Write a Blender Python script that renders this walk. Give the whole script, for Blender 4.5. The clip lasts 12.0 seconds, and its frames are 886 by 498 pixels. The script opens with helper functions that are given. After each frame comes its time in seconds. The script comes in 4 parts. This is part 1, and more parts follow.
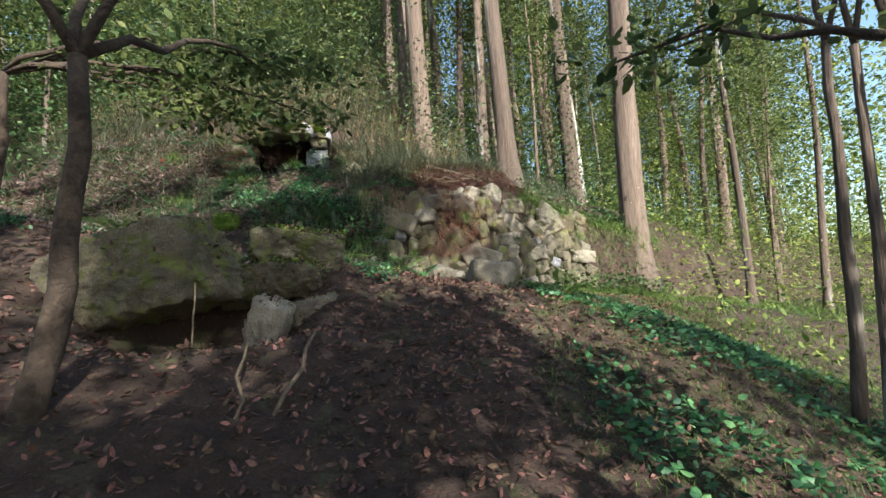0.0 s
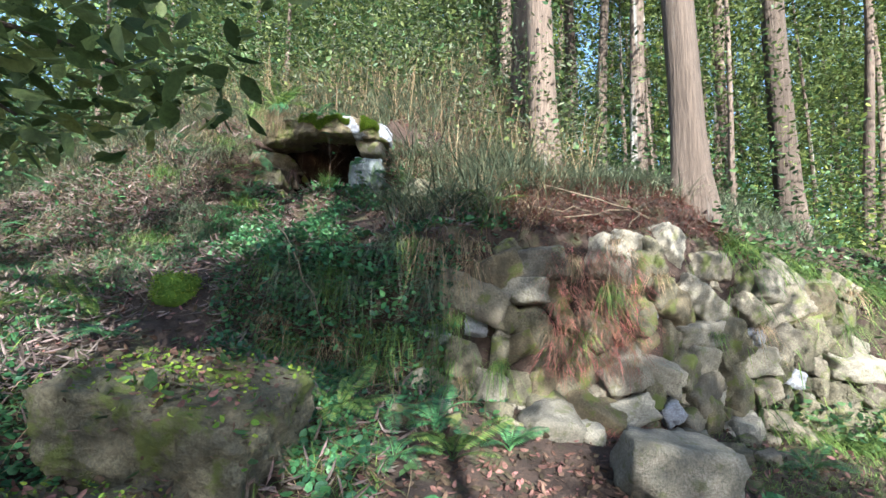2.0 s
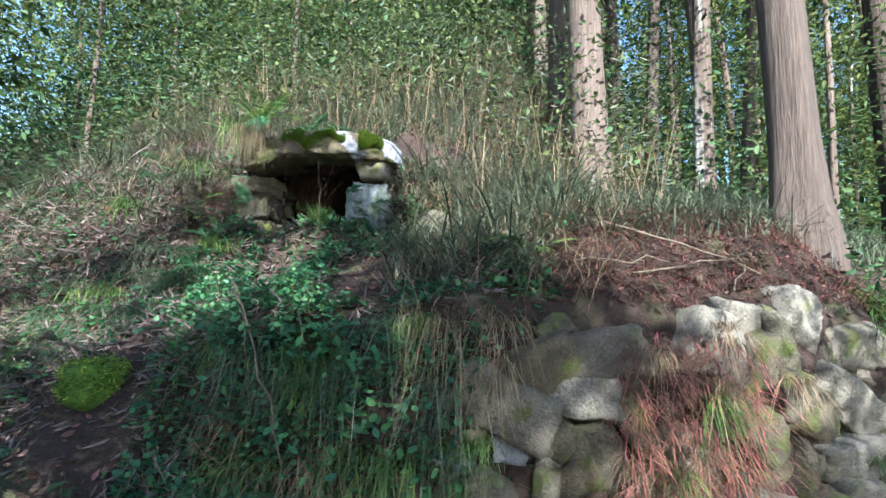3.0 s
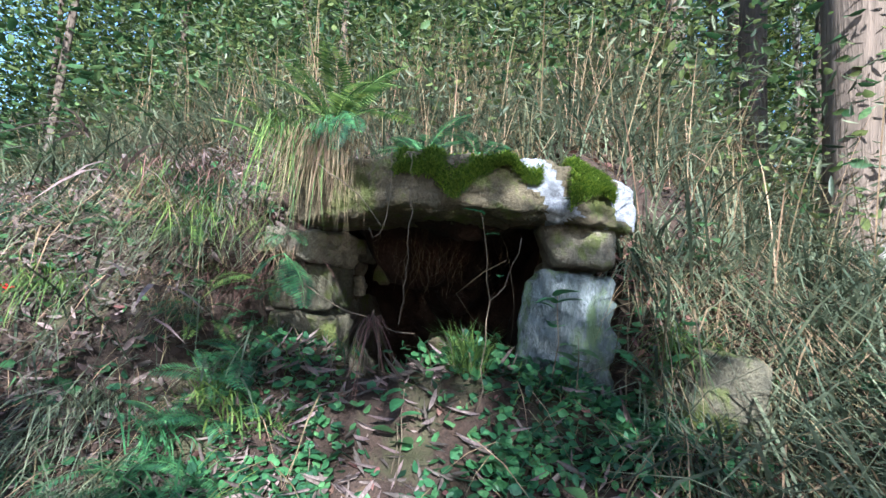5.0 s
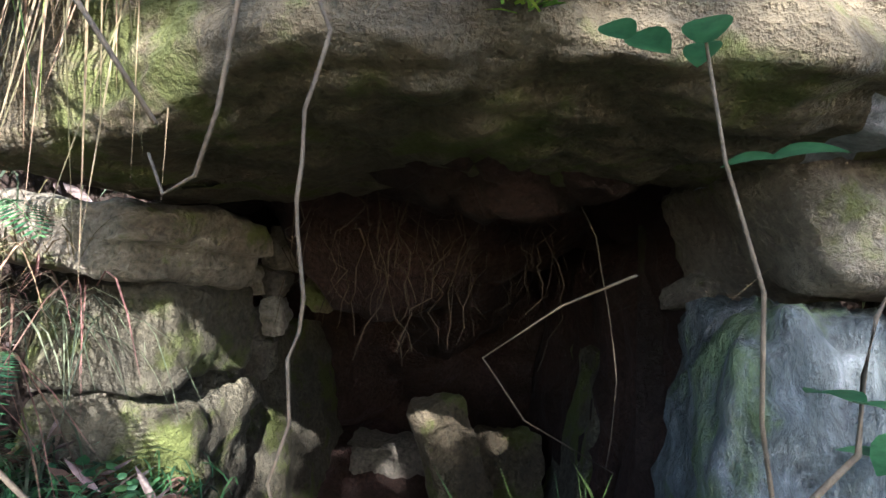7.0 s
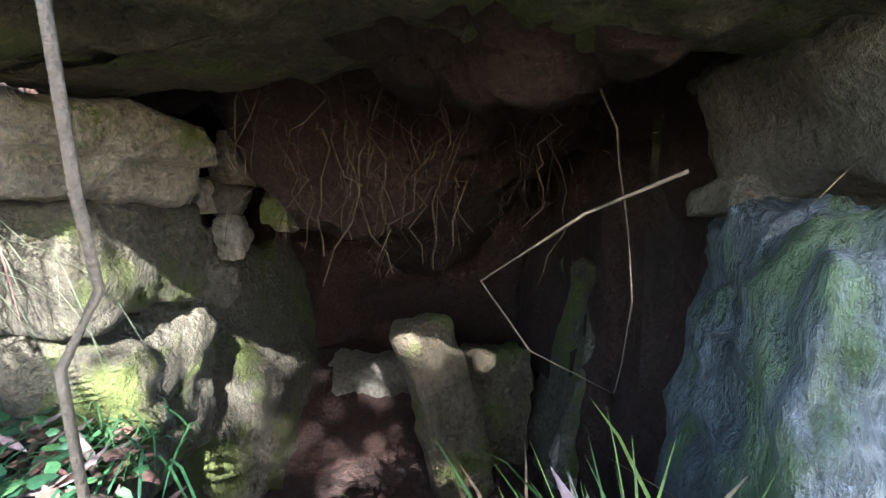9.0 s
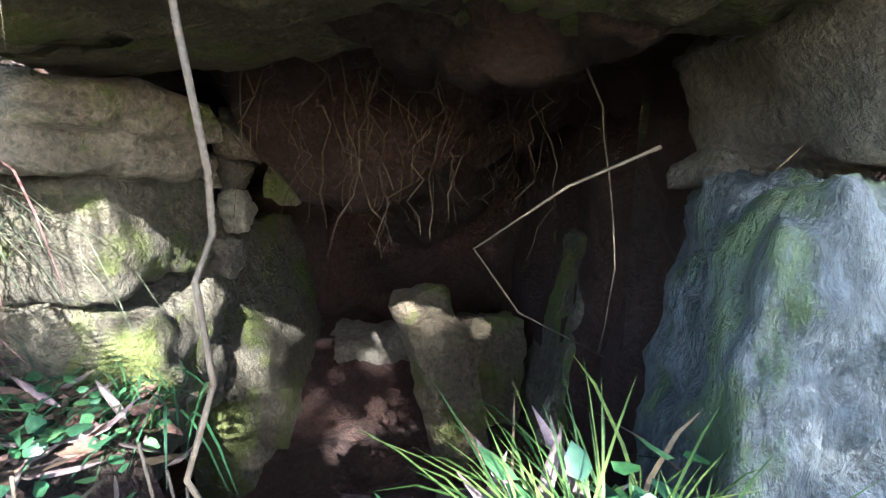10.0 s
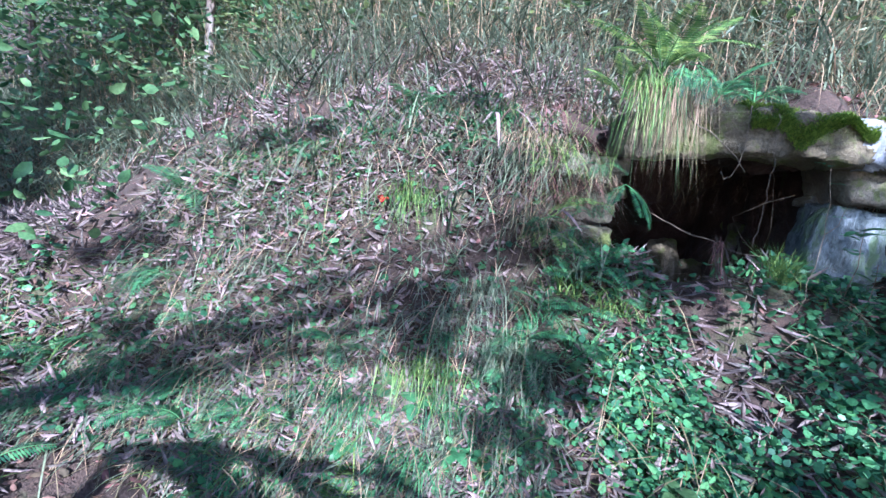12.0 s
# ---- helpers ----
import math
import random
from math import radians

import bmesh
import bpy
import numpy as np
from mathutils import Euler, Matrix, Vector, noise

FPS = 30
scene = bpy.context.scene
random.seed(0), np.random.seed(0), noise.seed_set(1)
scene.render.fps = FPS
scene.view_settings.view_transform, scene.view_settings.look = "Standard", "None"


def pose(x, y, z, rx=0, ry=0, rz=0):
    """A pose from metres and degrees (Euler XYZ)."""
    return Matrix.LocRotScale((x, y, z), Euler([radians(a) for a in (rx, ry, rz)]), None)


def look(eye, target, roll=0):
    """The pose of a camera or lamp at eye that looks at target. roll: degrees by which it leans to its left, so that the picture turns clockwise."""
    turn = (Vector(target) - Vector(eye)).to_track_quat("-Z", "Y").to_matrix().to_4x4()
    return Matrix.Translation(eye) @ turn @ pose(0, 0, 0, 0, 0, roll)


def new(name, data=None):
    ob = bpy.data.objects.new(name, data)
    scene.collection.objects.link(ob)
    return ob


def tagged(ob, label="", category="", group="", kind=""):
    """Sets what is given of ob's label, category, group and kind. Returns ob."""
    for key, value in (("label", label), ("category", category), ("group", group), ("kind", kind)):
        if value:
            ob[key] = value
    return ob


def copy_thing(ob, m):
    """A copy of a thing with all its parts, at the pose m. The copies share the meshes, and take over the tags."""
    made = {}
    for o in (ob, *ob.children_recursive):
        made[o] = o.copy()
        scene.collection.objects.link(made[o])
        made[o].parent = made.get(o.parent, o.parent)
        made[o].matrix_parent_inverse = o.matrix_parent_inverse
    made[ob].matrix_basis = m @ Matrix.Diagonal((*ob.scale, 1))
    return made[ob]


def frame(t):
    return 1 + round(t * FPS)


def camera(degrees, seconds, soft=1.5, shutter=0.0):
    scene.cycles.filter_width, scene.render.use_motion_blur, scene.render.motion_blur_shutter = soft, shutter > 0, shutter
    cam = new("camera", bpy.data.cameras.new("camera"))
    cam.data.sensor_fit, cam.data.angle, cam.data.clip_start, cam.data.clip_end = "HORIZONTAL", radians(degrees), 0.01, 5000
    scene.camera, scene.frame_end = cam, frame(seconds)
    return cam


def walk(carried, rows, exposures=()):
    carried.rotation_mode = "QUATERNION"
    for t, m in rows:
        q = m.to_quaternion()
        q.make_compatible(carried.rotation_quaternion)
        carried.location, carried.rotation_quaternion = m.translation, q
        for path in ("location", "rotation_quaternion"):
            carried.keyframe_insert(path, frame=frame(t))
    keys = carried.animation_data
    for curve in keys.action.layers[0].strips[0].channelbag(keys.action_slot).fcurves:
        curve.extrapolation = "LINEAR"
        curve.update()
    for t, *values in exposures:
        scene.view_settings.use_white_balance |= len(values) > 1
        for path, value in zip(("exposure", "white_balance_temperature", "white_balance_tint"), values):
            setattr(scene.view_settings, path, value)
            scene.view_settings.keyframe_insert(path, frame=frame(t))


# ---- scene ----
cam = camera(88.0, 12.0)
PATH = [
    (0, (0.462, -0.453, 1.329), (0.369, 1.538, 1.502), -3.3),
    (0.5, (0.567, 0.743, 1.694), (0.266, 2.712, 1.875), -2.1),
    (1, (0.5, 1.756, 1.898), (0.018, 3.686, 2.099), -1.5),
    (1.5, (0.487, 2.535, 2.184), (-0.074, 4.443, 2.39), -0.3),
    (2, (0.394, 3.154, 2.53), (-0.235, 5.044, 2.711), 0.7),
    (2.5, (0.284, 3.818, 2.753), (-0.407, 5.683, 2.962), 0.7),
    (3, (0.076, 4.31, 3.121), (-0.673, 6.156, 3.3), 0.8),
    (3.5, (-0.475, 4.623, 3.38), (-1.15, 6.5, 3.531), 1.5),
    (5.5, (-2.28, 6.371, 4.179), (-3.059, 8.205, 4.352), 4.7),
    (6, (-2.413, 6.618, 4.221), (-3.142, 8.474, 4.377), 3.6),
    (6.5, (-2.543, 7.059, 4.218), (-3.236, 8.93, 4.363), 3.5),
    (7, (-2.614, 7.32, 4.167), (-3.273, 9.203, 4.315), 3.2),
    (9, (-2.692, 7.495, 4.154), (-3.235, 9.408, 3.938), 1.7),
    (9.5, (-2.679, 7.444, 4.153), (-3.211, 9.352, 3.878), 1.6),
    (10, (-2.672, 7.436, 4.154), (-3.198, 9.338, 3.829), 1.5),
    (10.5, (-2.643, 7.259, 4.165), (-3.159, 9.16, 3.817), 1.7),
    (11, (-2.678, 6.664, 4.132), (-3.195, 8.566, 3.791), 3.1),
    (11.5, (-2.889, 5.747, 4.218), (-3.498, 7.612, 3.829), 3.6),
    (12, (-3.294, 4.851, 4.142), (-4.083, 6.653, 3.782), 6.6),
]
EXPOSURES = [(0, 1.85, 6200, 4), (1.0, 2.35, 5900, 1), (1.5, 2.5, 5800, 1), (2.5, 2.45, 5500, 3), (3.5, 2.3, 5200, 3), (5.5, 2.35, 5200, 3), (6, 2.45, 5200, 4), (7, 3.2, 5600, 9), (9, 4.15, 5400, 8), (10, 4.2, 5400, 8), (10.5, 4.0, 5300, 8), (11, 3.75, 4900, 10), (11.5, 3.1, 4700, 12), (12, 2.7, 4600, 14)]
walk(cam, [(t, look(eye, target, roll)) for t, eye, target, roll in PATH], EXPOSURES)

# ---- world, sun ----
SUN_DIR = Vector((-0.42, 0.78, -0.48)).normalized()
sun = new("sun", bpy.data.lights.new("sun", "SUN"))
sun.data.energy, sun.data.angle, sun.data.color = 5.0, radians(0.6), (1.0, 0.93, 0.82)
sun.matrix_world = look((12, -18, 14), Vector((12, -18, 14)) + SUN_DIR)
world = bpy.data.worlds.new("sky")
scene.world = world
world.use_nodes = True
wn = world.node_tree.nodes
sky = wn.new("ShaderNodeTexSky")
sky.sky_type, sky.sun_disc = "NISHITA", False
sky.sun_elevation = math.asin(-SUN_DIR.z)
sky.sun_rotation = math.atan2(-SUN_DIR.x, -SUN_DIR.y)
world.node_tree.links.new(sky.outputs[0], wn["Background"].inputs[0])
wn["Background"].inputs[1].default_value = 0.1


# ---- materials ----
def material(name, base, dark, scale=8.0, rough=0.85, bump=0.4, spots=None, spot_scale=5.0, spot_amount=0.5, island=0.0, detail=60.0, translucent=0.0, pieces=0.0, stretch=1.0):
    """Two noise scales between base and dark, blotches of a third colour, relief, and variation from piece to piece."""
    m = bpy.data.materials.new(name)
    m.use_nodes = True
    n, l = m.node_tree.nodes, m.node_tree.links
    bsdf = n["Principled BSDF"]
    bsdf.inputs["Roughness"].default_value = rough
    bsdf.inputs["Specular IOR Level"].default_value = 0.3
    co = n.new("ShaderNodeTexCoord").outputs["Object"]
    geo = n.new("ShaderNodeNewGeometry").outputs["Position"]
    if stretch != 1.0:
        mul = n.new("ShaderNodeVectorMath")
        mul.operation = "MULTIPLY"
        l.new(geo, mul.inputs[0])
        mul.inputs[1].default_value = (1, 1, stretch)
        geo = mul.outputs[0]

    def noise_at(s, d=5.0, r=0.6):
        t = n.new("ShaderNodeTexNoise")
        t.inputs["Scale"].default_value, t.inputs["Detail"].default_value, t.inputs["Roughness"].default_value = s, d, r
        l.new(geo, t.inputs["Vector"])
        return t.outputs["Fac"]

    def mixed(f, a, b):
        x = n.new("ShaderNodeMix")
        x.data_type = "RGBA"
        for sock, v in ((x.inputs[0], f), (x.inputs[6], a), (x.inputs[7], b)):
            if isinstance(v, (tuple, float)):
                sock.default_value = (*v, 1) if isinstance(v, tuple) else v
            else:
                l.new(v, sock)
        return x.outputs[2]

    def ramp(f, lo, hi):
        r = n.new("ShaderNodeMapRange")
        r.inputs["From Min"].default_value, r.inputs["From Max"].default_value = lo, hi
        l.new(f, r.inputs["Value"])
        return r.outputs[0]

    big, fine = noise_at(scale), noise_at(detail, 6.0, 0.7)
    col = mixed(ramp(big, 0.35, 0.65), dark, base)
    col = mixed(ramp(fine, 0.3, 0.75), tuple(v * 0.55 for v in dark), col)
    if spots:
        col = mixed(ramp(noise_at(spot_scale, 7.0, 0.65), 0.62 - 0.25 * spot_amount, 0.70 - 0.25 * spot_amount), col, spots)
    if island:
        h = n.new("ShaderNodeHueSaturation")
        l.new(col, h.inputs["Color"])
        rnd = n.new("ShaderNodeNewGeometry").outputs["Random Per Island"]
        v = n.new("ShaderNodeMapRange")
        v.inputs["To Min"].default_value, v.inputs["To Max"].default_value = 1 - island, 1 + island
        l.new(rnd, v.inputs["Value"])
        l.new(v.outputs[0], h.inputs["Value"])
        hue = n.new("ShaderNodeMapRange")
        hue.inputs["To Min"].default_value, hue.inputs["To Max"].default_value = 0.5 + 0.06 * island, 0.5 - 0.06 * island
        l.new(rnd, hue.inputs["Value"])
        l.new(hue.outputs[0], h.inputs["Hue"])
        col = h.outputs[0]
    l.new(col, bsdf.inputs["Base Color"])
    if pieces:
        h = n.new("ShaderNodeHueSaturation")
        l.new(col, h.inputs["Color"])
        v = n.new("ShaderNodeMapRange")
        v.inputs["To Min"].default_value, v.inputs["To Max"].default_value = 1 - pieces, 1 + pieces
        l.new(n.new("ShaderNodeObjectInfo").outputs["Random"], v.inputs["Value"])
        l.new(v.outputs[0], h.inputs["Value"])
        col = h.outputs[0]
        l.new(col, bsdf.inputs["Base Color"])
    if bump:
        b = n.new("ShaderNodeBump")
        b.inputs["Strength"].default_value, b.inputs["Distance"].default_value = bump, 0.02
        mid = n.new("ShaderNodeMath")
        mid.operation = "MULTIPLY_ADD"
        l.new(noise_at(detail * 0.25, 6.0, 0.7), mid.inputs[0])
        mid.inputs[1].default_value = 1.6
        l.new(fine, mid.inputs[2])
        l.new(mid.outputs[0], b.inputs["Height"])
        l.new(b.outputs[0], bsdf.inputs["Normal"])
    if translucent:
        tr = n.new("ShaderNodeBsdfTranslucent")
        l.new(col, tr.inputs["Color"])
        mix = n.new("ShaderNodeMixShader")
        mix.inputs[0].default_value = translucent
        l.new(bsdf.outputs[0], mix.inputs[1])
        l.new(tr.outputs[0], mix.inputs[2])
        l.new(mix.outputs[0], n["Material Output"].inputs[0])
    return m


SOIL = material("forest_soil", (0.1, 0.06, 0.045), (0.04, 0.025, 0.02), 3.0, 0.95, 0.9, (0.06, 0.055, 0.028), 2.3, 0.3)
EARTH = material("bare_earth", (0.085, 0.042, 0.031), (0.033, 0.017, 0.013), 5.0, 0.95, 0.8)
STONE = material("granite", (0.33, 0.28, 0.21), (0.16, 0.13, 0.1), 5.0, 0.85, 0.9, (0.11, 0.115, 0.04), 6.0, 0.3, pieces=0.35)
STONE_SLAB = material("weathered_slab", (0.26, 0.2, 0.12), (0.11, 0.085, 0.055), 5.0, 0.88, 1.0, (0.1, 0.105, 0.03), 5.0, 0.4)
# pale lichen whose colour also carries strong sunlight; one wall stone uses it too
SUNLIT_CRUST = material("sunlit_lichen_crust", (0.4, 0.39, 0.44), (0.25, 0.245, 0.27), 9.0, 0.85, 0.8)
STONE_MOSSY = material("mossy_granite", (0.25, 0.21, 0.14), (0.1, 0.085, 0.06), 5.0, 0.9, 1.0, (0.1, 0.11, 0.03), 4.5, 0.42, pieces=0.2)
STONE_PALE = material("pale_granite", (0.44, 0.38, 0.31), (0.22, 0.19, 0.15), 6.0, 0.85, 0.9, (0.15, 0.14, 0.08), 8.0, 0.22, pieces=0.3)
STONE_LICHEN = material("lichen_stone", (0.29, 0.3, 0.32), (0.1, 0.115, 0.115), 12.0, 0.8, 1.0, (0.11, 0.145, 0.075), 5.0, 0.4, stretch=0.4)
BARK = material("cedar_bark", (0.21, 0.155, 0.125), (0.1, 0.072, 0.058), 3.0, 0.95, 0.9, (0.3, 0.29, 0.27), 2.0, 0.15, detail=40, pieces=0.3, stretch=0.06)
MOSS = material("moss", (0.28, 0.4, 0.05), (0.14, 0.21, 0.03), 6.0, 0.95, 0.0, island=0.5, detail=150, translucent=0.3)
LEAF = material("green_leaf", (0.12, 0.2, 0.07), (0.055, 0.11, 0.045), 6.0, 0.5, 0.0, island=0.6, translucent=0.4)
LEAF_COOL = material("cool_leaf", (0.1, 0.24, 0.095), (0.05, 0.14, 0.06), 6.0, 0.45, 0.0, island=0.6, translucent=0.35)
LEAF_TREE = material("tree_leaf", (0.2, 0.25, 0.085), (0.095, 0.13, 0.045), 2.0, 0.55, 0.0, island=0.6, translucent=0.5)
CONIFER = material("cedar_needle", (0.15, 0.2, 0.055), (0.07, 0.1, 0.03), 2.0, 0.6, 0.0, island=0.6, translucent=0.4)
GRASS = material("grass_blade", (0.19, 0.28, 0.065), (0.09, 0.15, 0.04), 5.0, 0.55, 0.0, island=0.6, translucent=0.4)
STRAW = material("dry_grass", (0.4, 0.31, 0.17), (0.2, 0.14, 0.08), 5.0, 0.7, 0.0, island=0.6, translucent=0.3)
SASA = material("bamboo_grass", (0.22, 0.24, 0.15), (0.1, 0.125, 0.08), 3.0, 0.5, 0.0, island=0.7, translucent=0.4)
# lighter copy of the tree leaf; sunlight on the background is in its colour
FAR_LEAF_SUNLIT = material("sunlit_far_leaf", (0.3, 0.36, 0.1), (0.16, 0.22, 0.05), 0.6, 0.55, 0.0, island=0.6, translucent=0.5)
LITTER = material("dead_leaf", (0.22, 0.13, 0.09), (0.08, 0.045, 0.032), 6.0, 0.8, 0.0, island=0.7, translucent=0.15)
NEEDLE = material("dead_cedar_needle", (0.33, 0.14, 0.085), (0.15, 0.065, 0.045), 6.0, 0.85, 0.0, island=0.6)
HUSK = material("dry_bamboo_leaf", (0.31, 0.24, 0.21), (0.13, 0.09, 0.085), 6.0, 0.7, 0.0, island=0.5, translucent=0.2)
BARK_DARK = material("dark_bark", (0.1, 0.07, 0.05), (0.045, 0.032, 0.025), 3.0, 0.95, 0.9, detail=30)
TWIG = material("pale_twig", (0.2, 0.15, 0.1), (0.11, 0.08, 0.055), 20.0, 0.8, 0.3)
ROOT = material("root", (0.14, 0.09, 0.05), (0.06, 0.038, 0.022), 20.0, 0.85, 0.3)
RED = material("red_petal", (0.6, 0.03, 0.02), (0.35, 0.02, 0.02), 20.0, 0.6, 0.0)


# ---- terrain ----
def smooth(a, b, v):
    t = np.clip((v - a) / (b - a), 0, 1)
    return t * t * (3 - 2 * t)


BANK_X = [-30, -6, -3.2, -2.4, -0.9, 0.1, 0.9, 1.6, 2.3, 3.0, 4.0, 7.0, 12.0]
BANK_Y = [9, 6.9, 6.9, 6.6, 6.85, 7.25, 7.6, 8.2, 8.7, 9.1, 9.6, 12, 18]
TOMB = Vector((-2.95, 7.85, 0))
TOMB_TURN = radians(19)
TU, TV = (math.cos(TOMB_TURN), math.sin(TOMB_TURN)), (-math.sin(TOMB_TURN), math.cos(TOMB_TURN))


def lumps(x, y):
    return (0.05 * np.sin(2.1 * x + 1.3 * y) * np.sin(1.7 * y - 0.9 * x + 1) + 0.03 * np.sin(5.3 * x - 2.2 * y + 2) * np.sin(4.1 * y + 1.9 * x)
            + 0.012 * np.sin(13 * x + 7 * y) * np.sin(11 * y - 9 * x) + 0.008 * np.sin(23 * x - 17 * y) * np.sin(19 * y + 21 * x))


def ground(x, y):
    x, y = np.asarray(x, float), np.asarray(y, float)
    base = -0.25 + 0.345 * np.minimum(y, 4.5) + 0.06 * np.clip(y - 4.5, 0, 12) - 0.2 * np.clip(x - 0.5, -9, 1.6)
    base = base - 0.42 * (1 - 0.6 * smooth(5, 9, y)) * np.clip(x - 2.1, 0, 7) - 0.07 * np.clip(x - 9, 0, 60)
    base = base - 1.1 * np.exp(-((x + 2.0) ** 2 / 0.8 + (y - 3.7) ** 2 / 0.5))
    base = np.where(y < 0, -0.25 - 0.2 * np.clip(x - 0.5, -9, 1.6) - 0.42 * np.clip(x - 2.1, 0, 7) - 0.07 * np.clip(x - 9, 0, 60) + 0.1 * np.maximum(y, -20), base)
    back = y - np.interp(x, BANK_X, BANK_Y)
    west = smooth(-2.2, -2.8, x)
    east = smooth(-1.4, -0.4, x)
    top = 2.95 + (0.42 + 0.22 * east) * np.clip(back, 0, 1.3) + 0.22 * np.clip(back - 1.3, 0, 12) - 0.3 * smooth(1.0, 2.4, x) - 0.45 * smooth(2.2, 4.0, x) - 0.12 * np.clip(x - 4, 0, 20)
    top = np.where((x < -1.2) & (y < 9), np.minimum(top, 3.5 + 0.5 * smooth(-1.9, -1.2, x)), top)
    step = smooth(-0.12, 0.12, back)
    z = base * (1 - step) + np.maximum(top, base) * step
    z = z * (1 - west) + west * np.maximum(base, np.minimum(2.3 + 0.72 * (y - 6.1), 3.5 + 0.3 * smooth(-3.6, -4.4, x)))
    hill = smooth(-0.2, -2.0, x)
    z = z + hill * (0.68 * np.clip(y - 8.3, 0, 16) + 0.25 * np.clip(y - 24, 0, 20))
    u = (x - TOMB.x) * TU[0] + (y - TOMB.y) * TU[1]
    v = (x - TOMB.x) * TV[0] + (y - TOMB.y) * TV[1]
    west_side = smooth(1.05, 1.5, -u)
    edge = 0.62 - 0.8 * smooth(0.8, 1.05, np.abs(u)) + 0.25 * smooth(1.1, 1.6, u) - 0.3 * west_side
    width = 0.12 + 0.25 * smooth(0.8, 1.1, np.abs(u)) + 0.5 * west_side
    reach = 1 - np.where(u < 0, smooth(3.0, 6.0, -u), smooth(1.15, 2.2, u))
    mound = smooth(0, 1, (v - edge) / width) * reach * (1 - smooth(3.5, 6.0, v))
    z = z + mound * (0.75 - 0.2 * smooth(0.9, 1.2, u) + 0.12 * west_side)
    hollow = 0.14 * np.exp(-((x + 2.69) ** 2 + (y - 7.44) ** 2) / 0.08)
    lip = 0.2 * smooth(-0.25, -0.1, v) * (1 - smooth(0.42, 0.6, v)) * smooth(-0.28, -0.42, u) * smooth(-1.1, -0.85, u)
    lip = lip + (0.12 + 0.1 * np.exp(-((u - 0.36) / 0.18) ** 2)) * smooth(-0.3, -0.16, v) * (1 - smooth(-0.05, 0.2, v)) * (1 - smooth(0.6, 0.9, np.abs(u - 0.1)))
    return z + lumps(x, y) - hollow + lip


def height(x, y):
    return float(ground(x, y))


def mesh_object(name, verts, faces, mat, parent=None, smooth_faces=False):
    me = bpy.data.meshes.new(name)
    me.from_pydata(verts, [], faces)
    me.materials.append(mat)
    if smooth_faces:
        me.shade_smooth()
    ob = new(name, me)
    ob.parent = parent
    return ob


def fast_mesh(name, verts, faces, mat, parent=None):
    """verts (n, 3) and faces (m, k) as arrays, all faces with k corners."""
    me = bpy.data.meshes.new(name)
    k = faces.shape[1]
    me.vertices.add(len(verts)), me.loops.add(faces.size), me.polygons.add(len(faces))
    me.vertices.foreach_set("co", np.asarray(verts, np.float32).ravel())
    me.loops.foreach_set("vertex_index", np.asarray(faces, np.int32).ravel())
    me.polygons.foreach_set("loop_start", np.arange(0, faces.size, k, dtype=np.int32))
    me.update(calc_edges=True)
    me.validate()
    me.materials.append(mat)
    ob = new(name, me)
    ob.parent = parent
    return ob


def spaced(lo, a, b, hi, fine, grow=1.25):
    mid = list(np.arange(a, b, fine))
    out, d = [], fine
    while (out[0] if out else a) > lo:
        d *= grow
        out.insert(0, (out[0] if out else a) - d)
    tail, d = [], fine
    while (tail[-1] if tail else b) < hi:
        d *= grow
        tail.append((tail[-1] if tail else mid[-1]) + d)
    return np.array(out + mid + tail)


gx, gy = spaced(-300, -7.5, 5.0, 300, 0.06), spaced(-300, -1.5, 11.0, 400, 0.06)
X, Y = np.meshgrid(gx, gy)
Z = ground(X, Y)
nx = len(gx)
idx = np.arange(X.size).reshape(X.shape)
quads = np.stack([idx[:-1, :-1], idx[:-1, 1:], idx[1:, 1:], idx[1:, :-1]], -1).reshape(-1, 4)
cx, cy = X.ravel()[quads].mean(1), Y.ravel()[quads].mean(1)
cu = (cx - TOMB.x) * TU[0] + (cy - TOMB.y) * TU[1]
cv = (cx - TOMB.x) * TV[0] + (cy - TOMB.y) * TV[1]
quads = quads[~((np.abs(cu - 0.08) < 0.62) & (cv > 0.3) & (cv < 0.76))]
terrain = fast_mesh("ground", np.stack([X, Y, Z], -1).reshape(-1, 3), quads, SOIL)
terrain.data.shade_smooth()
tagged(terrain, "dark brown forest floor with leaf litter", "ground", kind="structure")


